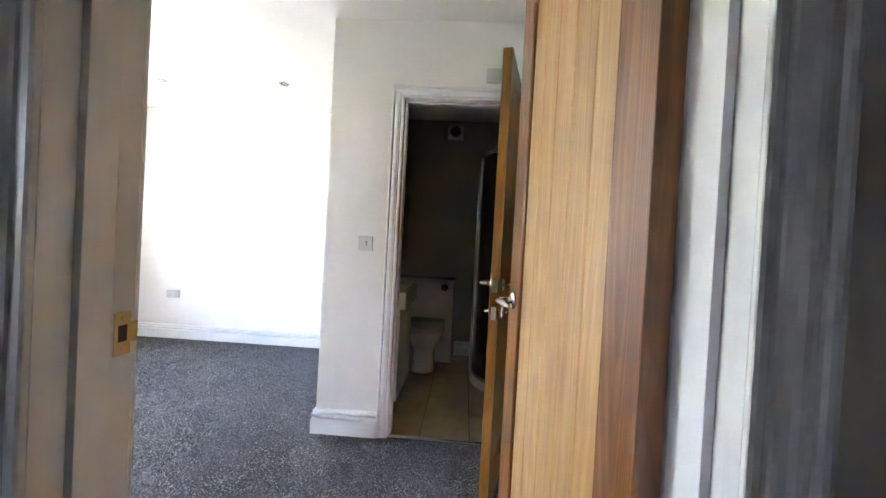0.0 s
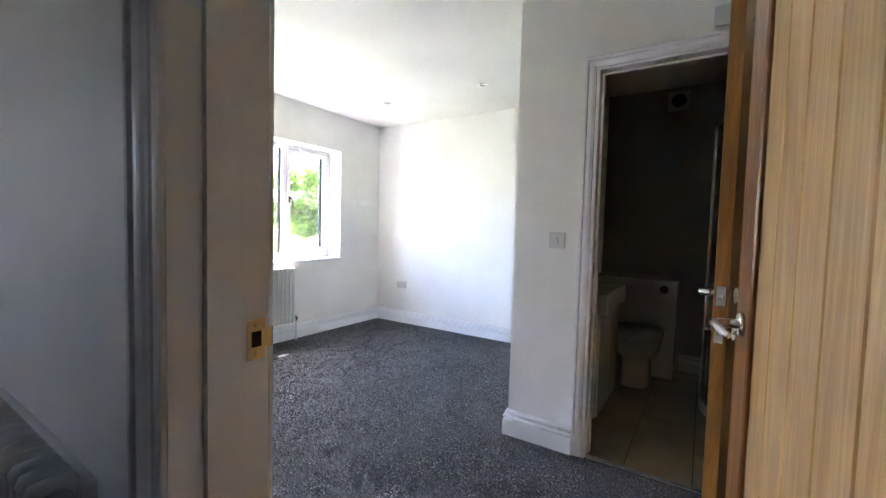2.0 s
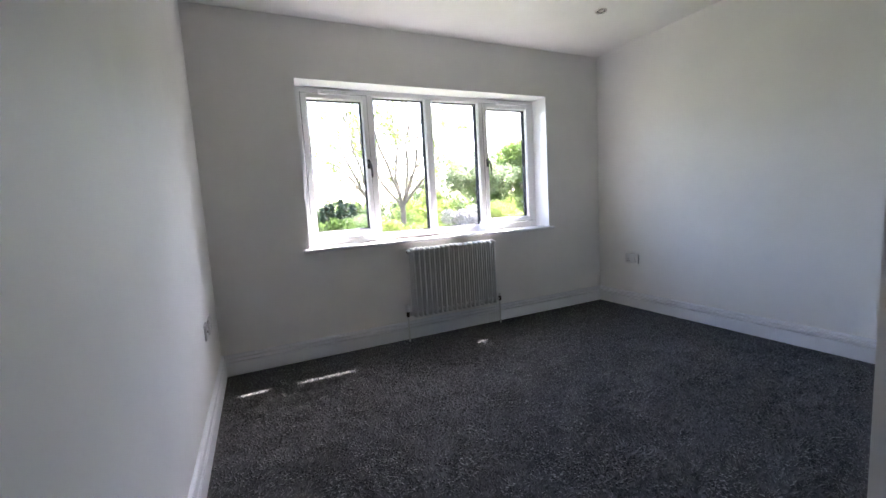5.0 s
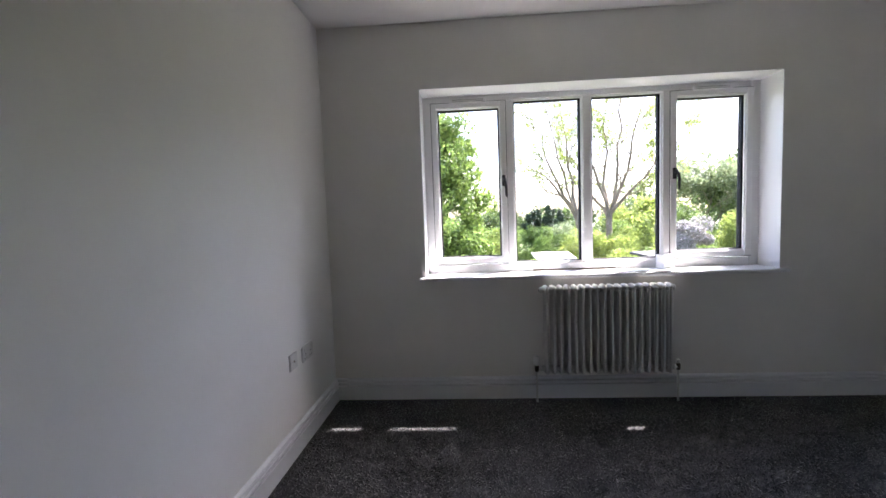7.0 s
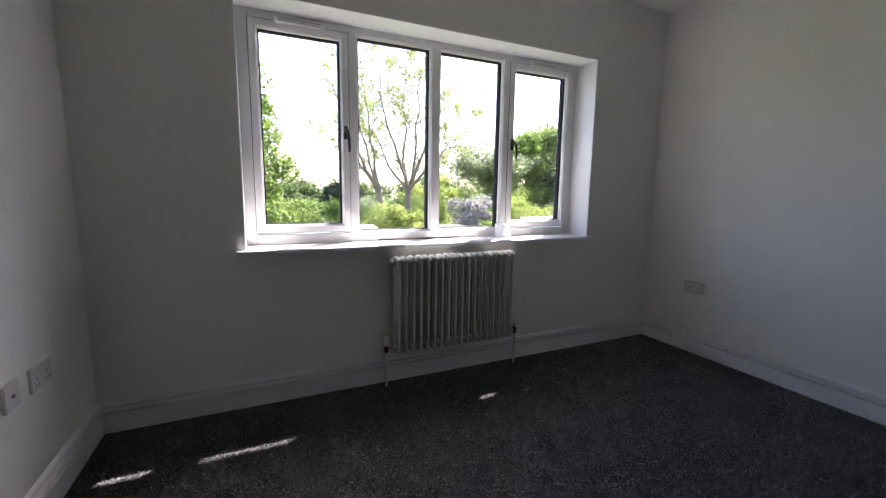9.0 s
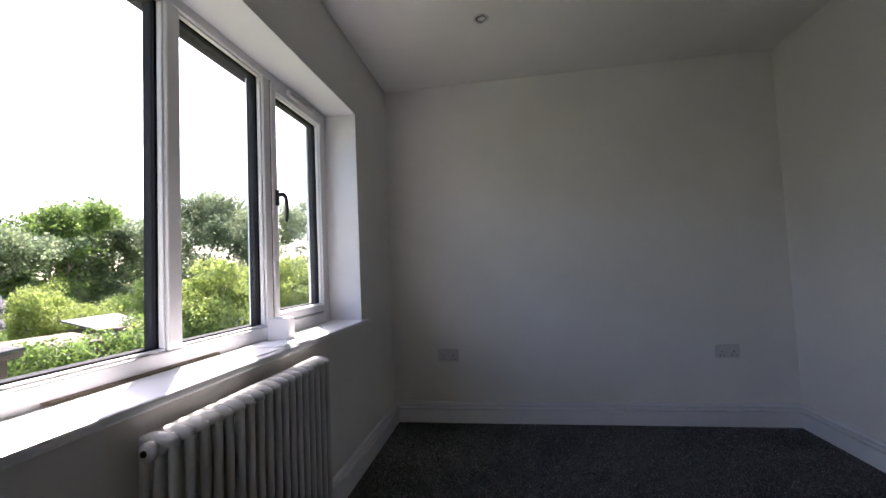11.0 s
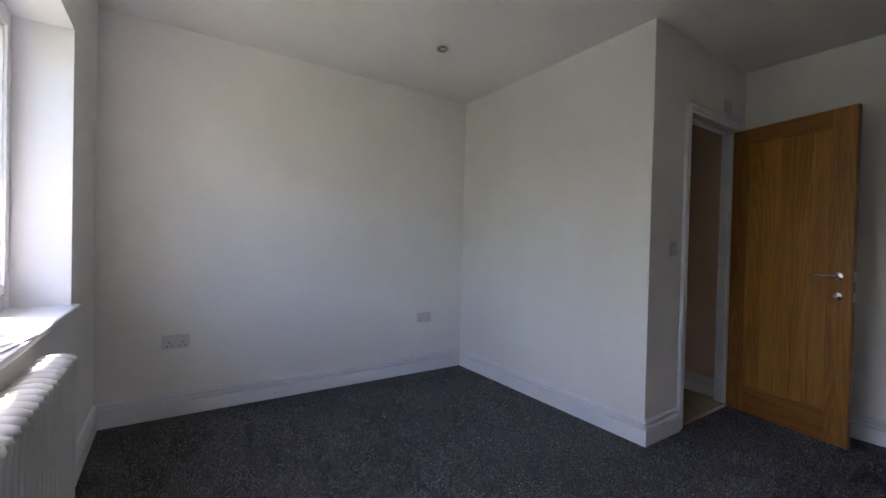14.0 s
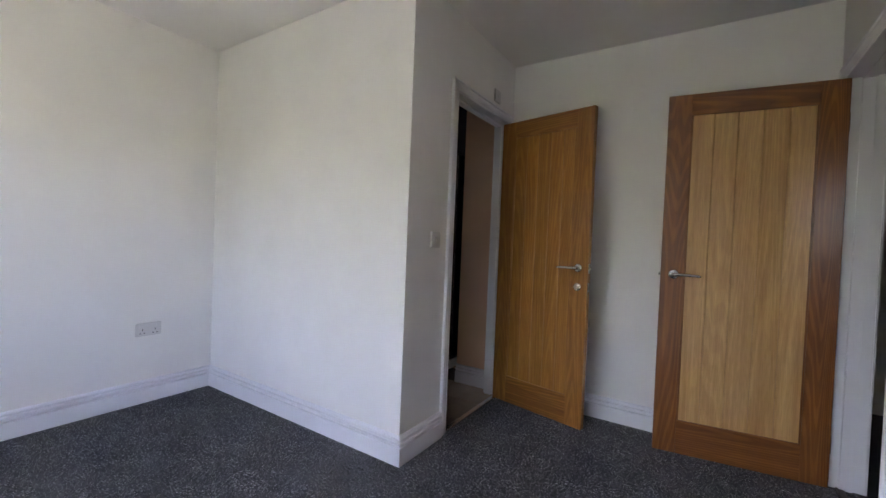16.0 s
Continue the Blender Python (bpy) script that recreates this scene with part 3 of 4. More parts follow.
def glazed(y0, y1, z0, z1, x0, x1, parent):
    """Bead, dark gasket and sealed unit in an opening."""
    b = 0.009
    for i, (a, c) in enumerate((((y0, z0), (y1, z0 + b)), ((y0, z1 - b), (y1, z1)), ((y0, z0 + b), (y0 + b, z1 - b)), ((y1 - b, z0 + b), (y1, z1 - b)))):
        part("bead", box((x1 - 0.030, a[0], a[1]), (x1 - 0.010, c[0], c[1]), 0.005), PVC, parent)
    g = 0.011
    part("gasket", boxes([((x1 - 0.070, y0 + 0.004, z0 + 0.004), (x1 - 0.030, y1 - 0.004, z0 + b + g - 0.006)), ((x1 - 0.070, y0 + 0.004, z1 - b - g + 0.006), (x1 - 0.030, y1 - 0.004, z1 - 0.004)), ((x1 - 0.070, y0 + 0.004, z0 + b + g - 0.006), (x1 - 0.030, y0 + b + g - 0.003, z1 - b - g + 0.006)), ((x1 - 0.070, y1 - b - g + 0.003, z0 + b + g - 0.006), (x1 - 0.030, y1 - 0.004, z1 - b - g + 0.006))]), GASKET, parent, "dark glazing spacer")
    p = part("pane", box((x1 - 0.040, y0 + 0.006, z0 + 0.006), (x1 - 0.036, y1 - 0.006, z1 - 0.006)), GLASS, parent, "clear window glass")
    p.visible_shadow = False


glazed(-0.478, -0.010, 0.875, 1.998, XF0, XF1, window)
glazed(0.046, 0.517, 0.875, 1.998, XF0, XF1, window)


def sash(y0, y1, z0, z1, handle_y, way):
    s = part("casement", boxes([((XF0 + 0.008, y0, z0), (XF1 + 0.010, y0 + 0.038, z1)), ((XF0 + 0.008, y1 - 0.038, z0), (XF1 + 0.010, y1, z1)), ((XF0 + 0.008, y0 + 0.038, z0), (XF1 + 0.010, y1 - 0.038, z0 + 0.038)), ((XF0 + 0.008, y0 + 0.038, z1 - 0.038), (XF1 + 0.010, y1 - 0.038, z1))], 0.005), PVC, window)
    glazed(y0 + 0.036, y1 - 0.036, z0 + 0.036, z1 - 0.036, XF0, XF1 + 0.010, s)
    # dark strips draw the shadow line where the casement stands proud
    part("seal_gap", boxes([((XF1 - 0.001, y0 - 0.003, z0 - 0.003), (XF1 + 0.0015, y0, z1 + 0.003)), ((XF1 - 0.001, y1, z0 - 0.003), (XF1 + 0.0015, y1 + 0.003, z1 + 0.003)), ((XF1 - 0.001, y0, z1), (XF1 + 0.0015, y1, z1 + 0.003)), ((XF1 - 0.001, y0, z0 - 0.003), (XF1 + 0.0015, y1, z0))]), GASKET, s, "dark seal strip standing in for the casement's shadow line")
    ym = (y0 + y1) / 2
    vent = part("trickle_vent", box((XF1 + 0.004, ym - 0.125, z1 - 0.010), (XF1 + 0.026, ym + 0.125, z1 + 0.022), 0.008), PVC, s, "white trickle vent cover")
    part("vent_slot", boxes([((XF1 + 0.0255, ym - 0.105, z1 + 0.000), (XF1 + 0.0262, ym + 0.105, z1 + 0.0022)), ((XF1 + 0.0255, ym - 0.105, z1 + 0.010), (XF1 + 0.0262, ym + 0.105, z1 + 0.0122))]), RUST, vent, "thin dark vent slots")
    x, zc = XF1 + 0.010, 1.445
    bm = box((x, handle_y - 0.012, zc - 0.03), (x + 0.012, handle_y + 0.012, zc + 0.045), 0.004)
    add_tube(bm, [(x + 0.012, handle_y, zc + 0.02), (x + 0.034, handle_y, zc + 0.02), (x + 0.044, handle_y + way * 0.004, zc + 0.008), (x + 0.046, handle_y + way * 0.010, zc - 0.03), (x + 0.044, handle_y + way * 0.012, zc - 0.085), (x + 0.040, handle_y + way * 0.012, zc - 0.105)], [0.011, 0.011, 0.0095, 0.0085, 0.008, 0.005], 10)
    part("window_handle", bm, IRON, s, "dark metal casement handle")


sash(-1.036, -0.526, 0.885, 1.994, -0.549, 1)
sash(0.565, 1.090, 0.885, 1.994, 0.588, 1)
part("window_sill", box((XF1 - 0.004, WY0 - 0.04, 0.795), (-2.622, WY1 + 0.048, 0.820), 0.008), GLOSS, window, "white painted inner sill")
part("outer_sill", box((-3.05, WY0, 0.79), (XF0, WY1, 0.815), 0.004), PVC, window)
structure(mesh_object("window_reveal", boxes([((XO + 0.05, WY0 - 0.0, 0.82), (XW - 0.0005, WY0 + 0.004, WZ1)), ((XO + 0.05, WY1 - 0.004, 0.82), (XW - 0.0005, WY1, WZ1)), ((XO + 0.05, WY0, WZ1 - 0.004), (XW - 0.0005, WY1, WZ1))]), GLOSS), "smooth white painted window reveal", "reveal")

# window added to the next room, seen by nobody, to light the hall
w2 = structure(new("window_unseen"), "unseen window added to the next room to light the hall", "window")
part("window_frame", boxes([((XF0, -3.7, 1.2), (XF1, -3.66, 2.04)), ((XF0, -3.29, 1.2), (XF1, -3.25, 2.04)), ((XF0, -3.66, 1.2), (XF1, -3.29, 1.24)), ((XF0, -3.66, 2.0), (XF1, -3.29, 2.04))], 0.005), PVC, w2)

# things on the sill
carton = thing("carton", "small plain white cardboard box on the sill", "box", "", pose(-2.772, 0.500, 0.820, 0, 0, 8))
bm = boxes([((-0.043, -0.036, 0), (0.043, 0.036, 0.002)), ((-0.043, -0.036, 0.002), (-0.041, 0.036, 0.092)), ((0.041, -0.036, 0.002), (0.043, 0.036, 0.092)), ((-0.041, -0.036, 0.002), (0.041, -0.034, 0.092)), ((-0.041, 0.034, 0.002), (0.041, 0.036, 0.092))])
part("body", bm, CARTON, carton)
part("flap", add_box(bmesh.new(), (-0.040, -0.034, 0.0), (0.040, 0.034, 0.0015), 0, pose(0, 0, 0.0905, 2.0, 0, 0)), CARTON, carton, "loosely closed card flap")


def sheet(x, y, z, w, d, turn, curl, label):
    """A slightly curled sheet of paper."""
    bm = bmesh.new()
    bmesh.ops.create_grid(bm, x_segments=14, y_segments=10, size=0.5)
    for v in bm.verts:
        u, s = v.co.x, v.co.y
        v.co = Vector((u * w, s * d, 0.0015 + curl * (max(0, u) ** 2 * 0.8 + max(0, -s) ** 2 * 1.1)))
    bmesh.ops.solidify(bm, geom=bm.faces[:], thickness=0.0008)
    ob = mesh_object("paper_sheet", bm, PAPER)
    ob.matrix_world = pose(x, y, z, 0, 0, turn)
    return tagged(ob, label, "paper", "", "thing")


sheet(-2.712, 0.300, 0.8205, 0.30, 0.150, 84, 0.008, "loose white folded instruction sheet on the sill")
sheet(-2.702, 0.400, 0.8230, 0.20, 0.125, 79, 0.012, "small curled white leaflet lying on the sill")


def ragged(x, y0, y1, z):
    """A grubby torn line of old sealant."""
    rng = random.Random(8)
    bm = bmesh.new()
    n = 90
    a, b = [], []
    for k in range(n + 1):
        y = y0 + (y1 - y0) * k / n
        wob = rng.uniform(0.003, 0.012)
        a.append((bm.verts.new((x - 0.003, y, z)), bm.verts.new((x - 0.003, y, z + 0.010))))
        b.append((bm.verts.new((x + wob, y, z)), bm.verts.new((x + wob * 0.8, y, z + rng.uniform(0.003, 0.007)))))
    for k in range(n):
        bm.faces.new((a[k][1], a[k + 1][1], b[k + 1][1], b[k][1]))
        bm.faces.new((b[k][1], b[k + 1][1], b[k + 1][0], b[k][0]))
        bm.faces.new((a[k][0], a[k + 1][0], a[k + 1][1], a[k][1]))
    return tagged(mesh_object("sealant_strip", bm, TAPE), "grubby torn sealant line along the window sill", "sealant", "", "thing")


ragged(XF1 + 0.003, -0.36, 0.20, 0.820)


# ---- radiators ----
def column_radiator(label, m, sections, pitch, z0, z1, depth, trv=-1, arch=0.012, blunt=5):
    """Steel column radiator along local x, wall behind at local -y; columns one behind another in each section."""
    r = thing("column_radiator", label, "radiator", "column radiators", m)
    first = None
    hz0, hz1 = z0 + 0.040, z1 - 0.036
    for k in range(sections):
        x = (k + 0.5) * pitch
        if first is None:
            bm = bmesh.new()
            q = depth / 2 - 0.0135
            for s in ((-1, 0, 1) if depth > 0.085 else (-1, 1)):
                add_tube(bm, [(0, s * q, z0 + 0.016), (0, s * q, z0 + 0.03), (0, s * q, z1 - 0.03), (0, s * q, z1 - 0.016)], [0.0106, 0.0108, 0.0108, 0.0106], 12)
            for zc, e in ((hz1, 1), (hz0, -1)):
                pts, rad = [], []
                for a in range(9):
                    t = -1 + a / 4
                    pts.append((0, t * (depth / 2 - 0.0015), zc + e * (arch * (1 - t * t) + 0.016 - arch)))
                    rad.append(0.0155 * math.sqrt(max(0.06, 1 - abs(t) ** blunt)) + 0.001)
                add_tube(bm, pts, rad, 12)
                add_tube(bm, [(-pitch / 2, 0, zc), (-pitch / 2 + 0.004, 0, zc), (pitch / 2 - 0.004, 0, zc), (pitch / 2, 0, zc)], [0.016, 0.019, 0.019, 0.016], 14)
            first = part("section", bm, RAD, r, "", True)
            first.location = (x, 0, 0)
        else:
            o = new("section", first.data)
            o.parent, o.location = r, (x, 0, 0)
    L = sections * pitch
    for x, s in ((0, -1), (L, 1)):
        part("end_plug", tube([(x, 0, hz1), (x + s * 0.010, 0, hz1), (x + s * 0.012, 0, hz1), (x + s * 0.017, 0, hz1)], [0.0205, 0.0205, 0.015, 0.013], 14), RAD, r, "", True)
        part("plug_cap", tube([(x + s * 0.016, 0, hz1), (x + s * 0.019, 0, hz1)], [0.0085, 0.007], 10), RUST, r, "dark plug socket")
        part("union", tube([(x, 0, hz0), (x + s * 0.016, 0, hz0), (x + s * 0.017, 0, hz0), (x + s * 0.034, 0, hz0)], [0.017, 0.017, 0.011, 0.010], 12), RAD, r, "", True)
        vx = x + s * 0.040
        valve = part("valve_body", tube([(vx, 0, hz0 - 0.020), (vx, 0, hz0 - 0.012), (vx, 0, hz0 + 0.014), (vx, 0, hz0 + 0.024)], [0.010, 0.0135, 0.0135, 0.010], 12), RUST, r, "dark valve body", True)
        if s == trv:
            part("valve_head", tube([(vx, 0, hz0 + 0.022), (vx, 0, hz0 + 0.030), (vx, 0, hz0 + 0.070), (vx, 0, hz0 + 0.080)], [0.014, 0.0215, 0.0215, 0.015], 14), PVC, valve, "white thermostatic valve head", True)
        else:
            part("valve_cap", tube([(vx, 0, hz0 + 0.022), (vx, 0, hz0 + 0.042), (vx, 0, hz0 + 0.047)], [0.009, 0.010, 0.006], 12), PLATE, valve, "white lockshield cap", True)
        part("pipe", tube([(vx, 0, hz0 - 0.018), (vx, 0, 0.0)], 0.0068, 10), RAD, valve, "white painted supply pipe")
    for x in (L * 0.2, L * 0.8):
        part("bracket", boxes([((x - 0.012, -depth / 2 - 0.030, hz1 - 0.05), (x + 0.012, -depth / 2 - 0.027, hz1 + 0.0)), ((x - 0.004, -depth / 2 - 0.027, hz1 - 0.03), (x + 0.004, 0, hz1 - 0.022))], 0.001), RAD, r)
    return r


column_radiator("white steel column radiator below the window", pose(-2.573, 0.449, 0, 0, 0, -90), 18, 0.0445, 0.183, 0.766, 0.100, 1)
hr = column_radiator("white steel column radiator on the hall wall", pose(0.086, -1.973, 0, 0, 0, 180), 14, 0.0455, 0.165, 0.778, 0.070, -1, 0.002, 14)
backboard = thing("backing_board", "flat white board fixed behind the hall radiator", "board")
part("board", box((-0.56, -1.944, 0.19), (0.092, -1.920, 0.757), 0.003), GLOSS, backboard)


# ---- electrical fittings ----
def faceplate(name, label, category, m, w, h, group=""):
    """Moulded plate in the local xz plane, facing local -y."""
    p = thing(name, label, category, group, m)
    bm = box((-w / 2, -0.009, -h / 2), (w / 2, 0, h / 2))
    es = [e for e in bm.edges if all(v.co.y < -0.005 for v in e.verts)] + [e for e in bm.edges if abs(e.verts[0].co.y - e.verts[1].co.y) > 0.005]
    bmesh.ops.bevel(bm, geom=es, offset=0.003, segments=3, affect="EDGES")
    plate = part("plate", bm, PLATE, p)
    for x in (-w / 2 + 0.013, w / 2 - 0.013):
        part("screw", tube([(x, -0.009, 0), (x, -0.0096, 0)], 0.0026, 10), PLATE, plate)
    return p


def double_socket(label, m):
    p = faceplate("double_socket", label, "socket", m, 0.146, 0.086, "double sockets")
    for s in (-1, 1):
        x = s * 0.036
        part("rocker", box((x + s * 0.012 - 0.006, -0.0125, 0.012), (x + s * 0.012 + 0.006, -0.009, 0.031), 0.002), PLATE, p)
        part("pin_slot", boxes([((x - 0.0026, -0.0093, -0.007), (x + 0.0026, -0.0088, 0.004)), ((x - 0.0155, -0.0093, -0.0275), (x - 0.0075, -0.0088, -0.022)), ((x + 0.0075, -0.0093, -0.0275), (x + 0.0155, -0.0088, -0.022))]), DARK, p, "dark pin slots")
    return p


double_socket("white double socket near the window corner", pose(-2.249, YN, 0.470, 0, 0, 0))
double_socket("white double socket near the bathroom wall", pose(-0.409, YN, 0.478, 0, 0, 0))
double_socket("white double socket on the wall opposite", pose(-2.205, ys(-2.205), 0.480, 0, 0, 180))
coax = faceplate("aerial_socket", "white single aerial outlet plate", "socket", pose(-2.024, ys(-2.024), 0.487, 0, 0, 180), 0.086, 0.086)
part("outlet", tube([(0, -0.009, 0), (0, -0.013, 0)], [0.008, 0.007], 14), CHROME, coax, "small metal aerial outlet")
part("outlet_hole", tube([(0, -0.0128, 0), (0, -0.0134, 0)], 0.004, 10), DARK, coax)
sw = faceplate("light_switch", "white single light switch by the bathroom door", "light switch", pose(0.247, 0, 1.138, 0, 0, 0), 0.086, 0.086)
part("rocker", add_box(bmesh.new(), (-0.0075, -0.0155, -0.014), (0.0075, -0.008, 0.014), 0.002, pose(0, 0, 0, 4, 0, 0)), PLATE, sw)
sw2 = faceplate("light_switch", "white light switch beside the bedroom doorway", "light switch", pose(-0.075, ys(-0.075), 1.115, 0, 0, 180), 0.086, 0.086)
part("rocker", add_box(bmesh.new(), (-0.0075, -0.0155, -0.014), (0.0075, -0.008, 0.014), 0.002, pose(0, 0, 0, 4, 0, 0)), PLATE, sw2)
for ob in sw2.children:
    for v in ob.data.vertices:
        v.co.y *= 0.5
    if ob.name.startswith("plate"):
        ob.data.materials[0] = PVC
# dark frame drawn in for the shadow outline of the rocker
part("rocker_shade", box((-0.0083, -0.0094, -0.0148), (0.0083, -0.0088, 0.0148)), IRON, sw, "dark frame standing in for the shadow round the rocker")
iso = faceplate("isolator_switch", "white fan isolator switch above the bathroom door", "switch", pose(0.945, 0, 2.142, 0, 0, 0), 0.086, 0.086)
part("rocker", box((-0.007, -0.013, -0.012), (0.007, -0.009, 0.012), 0.002), PLATE, iso)


def downlight(x, y):
    d = thing("ceiling_downlight", "unlit recessed ceiling spotlight with a steel rim", "ceiling light", "ceiling spotlights", pose(x, y, H))
    bm = bmesh.new()
    prof = [(0.030, -0.002), (0.033, -0.006), (0.040, -0.007), (0.0435, -0.003), (0.0435, 0.0)]
    rings = [[bm.verts.new((r * math.cos(a * math.tau / 28), r * math.sin(a * math.tau / 28), z)) for a in range(28)] for r, z in prof]
    for p, q in zip(rings, rings[1:]):
        for k in range(28):
            bm.faces.new((p[k], p[(k + 1) % 28], q[(k + 1) % 28], q[k]))
    part("rim", bm, CHROME, d, "brushed steel rim", True)
    part("reflector", tube([(0, 0, -0.0035), (0, 0, -0.0012)], [0.0305, 0.0305], 24), IRON, d, "dark inner ring")
    part("lamp", tube([(0.002, 0, -0.0065), (0.002, 0, -0.003)], [0.017, 0.021], 18), LAMP_FACE, d, "unlit lamp lens")
    return d


downlight(-1.873, 1.035)
downlight(-0.782, 1.030)

# ---- bathroom ----
bath_floor = structure(mesh_object("floor_bathroom", boxes([((0.10, 0.0, -0.1), (XE, 1.90, -0.004)), ((XE, 0.40, -0.1), (1.72, 1.90, -0.004))]), paint("grout", (0.10, 0.085, 0.07), 0.9)), "beige stone tiled bathroom floor", "floor")
for ix in range(6):
    x0 = 0.02 + ix * 0.30
    cuts = [0.028] + [(0.37 if ix % 2 else 0.67) + 0.6 * k for k in range(3)] + [1.898]
    for ya, yb in zip(cuts, cuts[1:]):
        xa, xb = max(x0 + 0.0025, 0.102), min(x0 + 0.2975, 1.718 if ya > 0.36 else XE - 0.014)
        if xb - xa > 0.02 and yb - ya > 0.02:
            part("tile", box((xa, ya + 0.0025, -0.004), (xb, yb - 0.0025, 0.004), 0.002), TILE, bath_floor)

toilet = thing("toilet", "white back to wall toilet with a closed lid", "toilet", "", pose(0.50, 1.575, 0))


def loft(stations, sides=24):
    """Stacked rounded outlines: (z, half width, front, back)."""
    bm = bmesh.new()
    rings = []
    for z, w, f, b in stations:
        ring = []
        for k in range(sides):
            a = k * math.tau / sides
            c, s = math.cos(a), math.sin(a)
            x = w * (abs(c) ** 0.75) * (1 if c >= 0 else -1)
            y = (f if s < 0 else b) * (abs(s) ** (0.9 if s < 0 else 0.35))
            ring.append(bm.verts.new((x, y if s < 0 else y, z)))
        rings.append(ring)
    for p, q in zip(rings, rings[1:]):
        for k in range(sides):
            bm.faces.new((p[k], p[(k + 1) % sides], q[(k + 1) % sides], q[k]))
    bm.faces.new(rings[0][::-1])
    bm.faces.new(rings[-1])
    return bm


pan = loft([(0.0, 0.105, -0.14, 0.24), (0.02, 0.10, -0.13, 0.24), (0.18, 0.095, -0.12, 0.24), (0.23, 0.11, -0.16, 0.24), (0.30, 0.165, -0.26, 0.24), (0.37, 0.178, -0.285, 0.24), (0.40, 0.18, -0.29, 0.24)])
bmesh.ops.translate(pan, verts=pan.verts, vec=(0, -0.24, 0))
part("pan", pan, CERAMIC, toilet, "", True)
seat = loft([(0.401, 0.178, -0.288, 0.18), (0.405, 0.184, -0.294, 0.19), (0.420, 0.184, -0.294, 0.19)])
bmesh.ops.translate(seat, verts=seat.verts, vec=(0, -0.24, 0))
part("seat", seat, CERAMIC, toilet, "", True)
lid = loft([(0.423, 0.184, -0.294, 0.19), (0.437, 0.184, -0.294, 0.19), (0.443, 0.174, -0.28, 0.18)])
bmesh.ops.translate(lid, verts=lid.verts, vec=(0, -0.24, 0))
part("lid", lid, CERAMIC, toilet, "closed white lid", True)
cist = thing("cistern_unit", "white boxed cistern unit behind the toilet", "cabinet")
part("front_panel", box((0.12, 1.575, 0.0), (0.745, 1.592, 0.79), 0.002), VANITY, cist)
part("side_panel", box((0.728, 1.592, 0.0), (0.745, 1.899, 0.79), 0.002), VANITY, cist)
part("top", box((0.11, 1.567, 0.79), (0.755, 1.899, 0.812), 0.004), VANITY, cist)
part("flush_button", add_tube(bmesh.new(), [(0.655, 1.575, 0.735), (0.655, 1.568, 0.735), (0.655, 1.565, 0.735)], [0.032, 0.032, 0.026], 24), IRON, cist, "round chrome flush button", True)
vanity = thing("vanity_unit", "white gloss vanity unit with a square basin", "cabinet")
part("carcass", box((0.101, 0.36, 0.06), (0.40, 0.96, 0.70), 0.002), VANITY, vanity)
part("plinth", box((0.101, 0.38, 0.0), (0.36, 0.94, 0.06)), VANITY, vanity)
for y0, y1 in ((0.363, 0.658), (0.662, 0.957)):
    part("door", box((0.401, y0, 0.07), (0.418, y1, 0.695), 0.003), VANITY, vanity)
bm = boxes([((0.101, 0.345, 0.70), (0.455, 0.38, 0.82)), ((0.101, 0.94, 0.70), (0.455, 0.975, 0.82)), ((0.101, 0.38, 0.70), (0.16, 0.94, 0.82)), ((0.42, 0.38, 0.70), (0.455, 0.94, 0.82)), ((0.16, 0.38, 0.70), (0.42, 0.94, 0.72))], 0.006)
part("basin", bm, CERAMIC, vanity, "white ceramic basin")
fan = thing("extractor_fan", "square white extractor fan high on the wall", "extractor fan", "", pose(0.67, 1.90, 2.33))
part("housing", box((-0.08, -0.035, -0.08), (0.08, 0, 0.08), 0.006), PLATE, fan)
bm = bmesh.new()
for r in (0.052, 0.036, 0.020):
    ring = [(r * math.cos(a * math.tau / 24), -0.038, r * math.sin(a * math.tau / 24)) for a in range(25)]
    add_tube(bm, ring, 0.004, 8, False)
part("grille", bm, IRON, fan, "round dark grille")
part("duct_mouth", tube([(0, -0.036, 0), (0, -0.0355, 0)], 0.05, 24), DARK, fan)
shower = thing("shower_enclosure", "quadrant shower enclosure with chrome posts and a white tray", "shower")
arc = [(1.72, 0.63)] + [(1.50 + 0.55 * math.cos(a), 1.18 + 0.55 * math.sin(a)) for a in [math.pi * 1.5 - k * math.pi / 24 for k in range(13)]] + [(0.95, 1.89)]


def curtain(path, z0, z1, t):
    bm = bmesh.new()
    rows = []
    for i, (x, y) in enumerate(path):
        a, b = path[max(i - 1, 0)], path[min(i + 1, len(path) - 1)]
        d = Vector((b[0] - a[0], b[1] - a[1])).normalized()
        nx, ny = -d.y * t / 2, d.x * t / 2
        rows.append([bm.verts.new(v) for v in ((x - nx, y - ny, z0), (x + nx, y + ny, z0), (x + nx, y + ny, z1), (x - nx, y - ny, z1))])
    for p, q in zip(rows, rows[1:]):
        for k in range(4):
            bm.faces.new((p[k], p[(k + 1) % 4], q[(k + 1) % 4], q[k]))
    bm.faces.new(rows[0])
    bm.faces.new(rows[-1][::-1])
    return bm


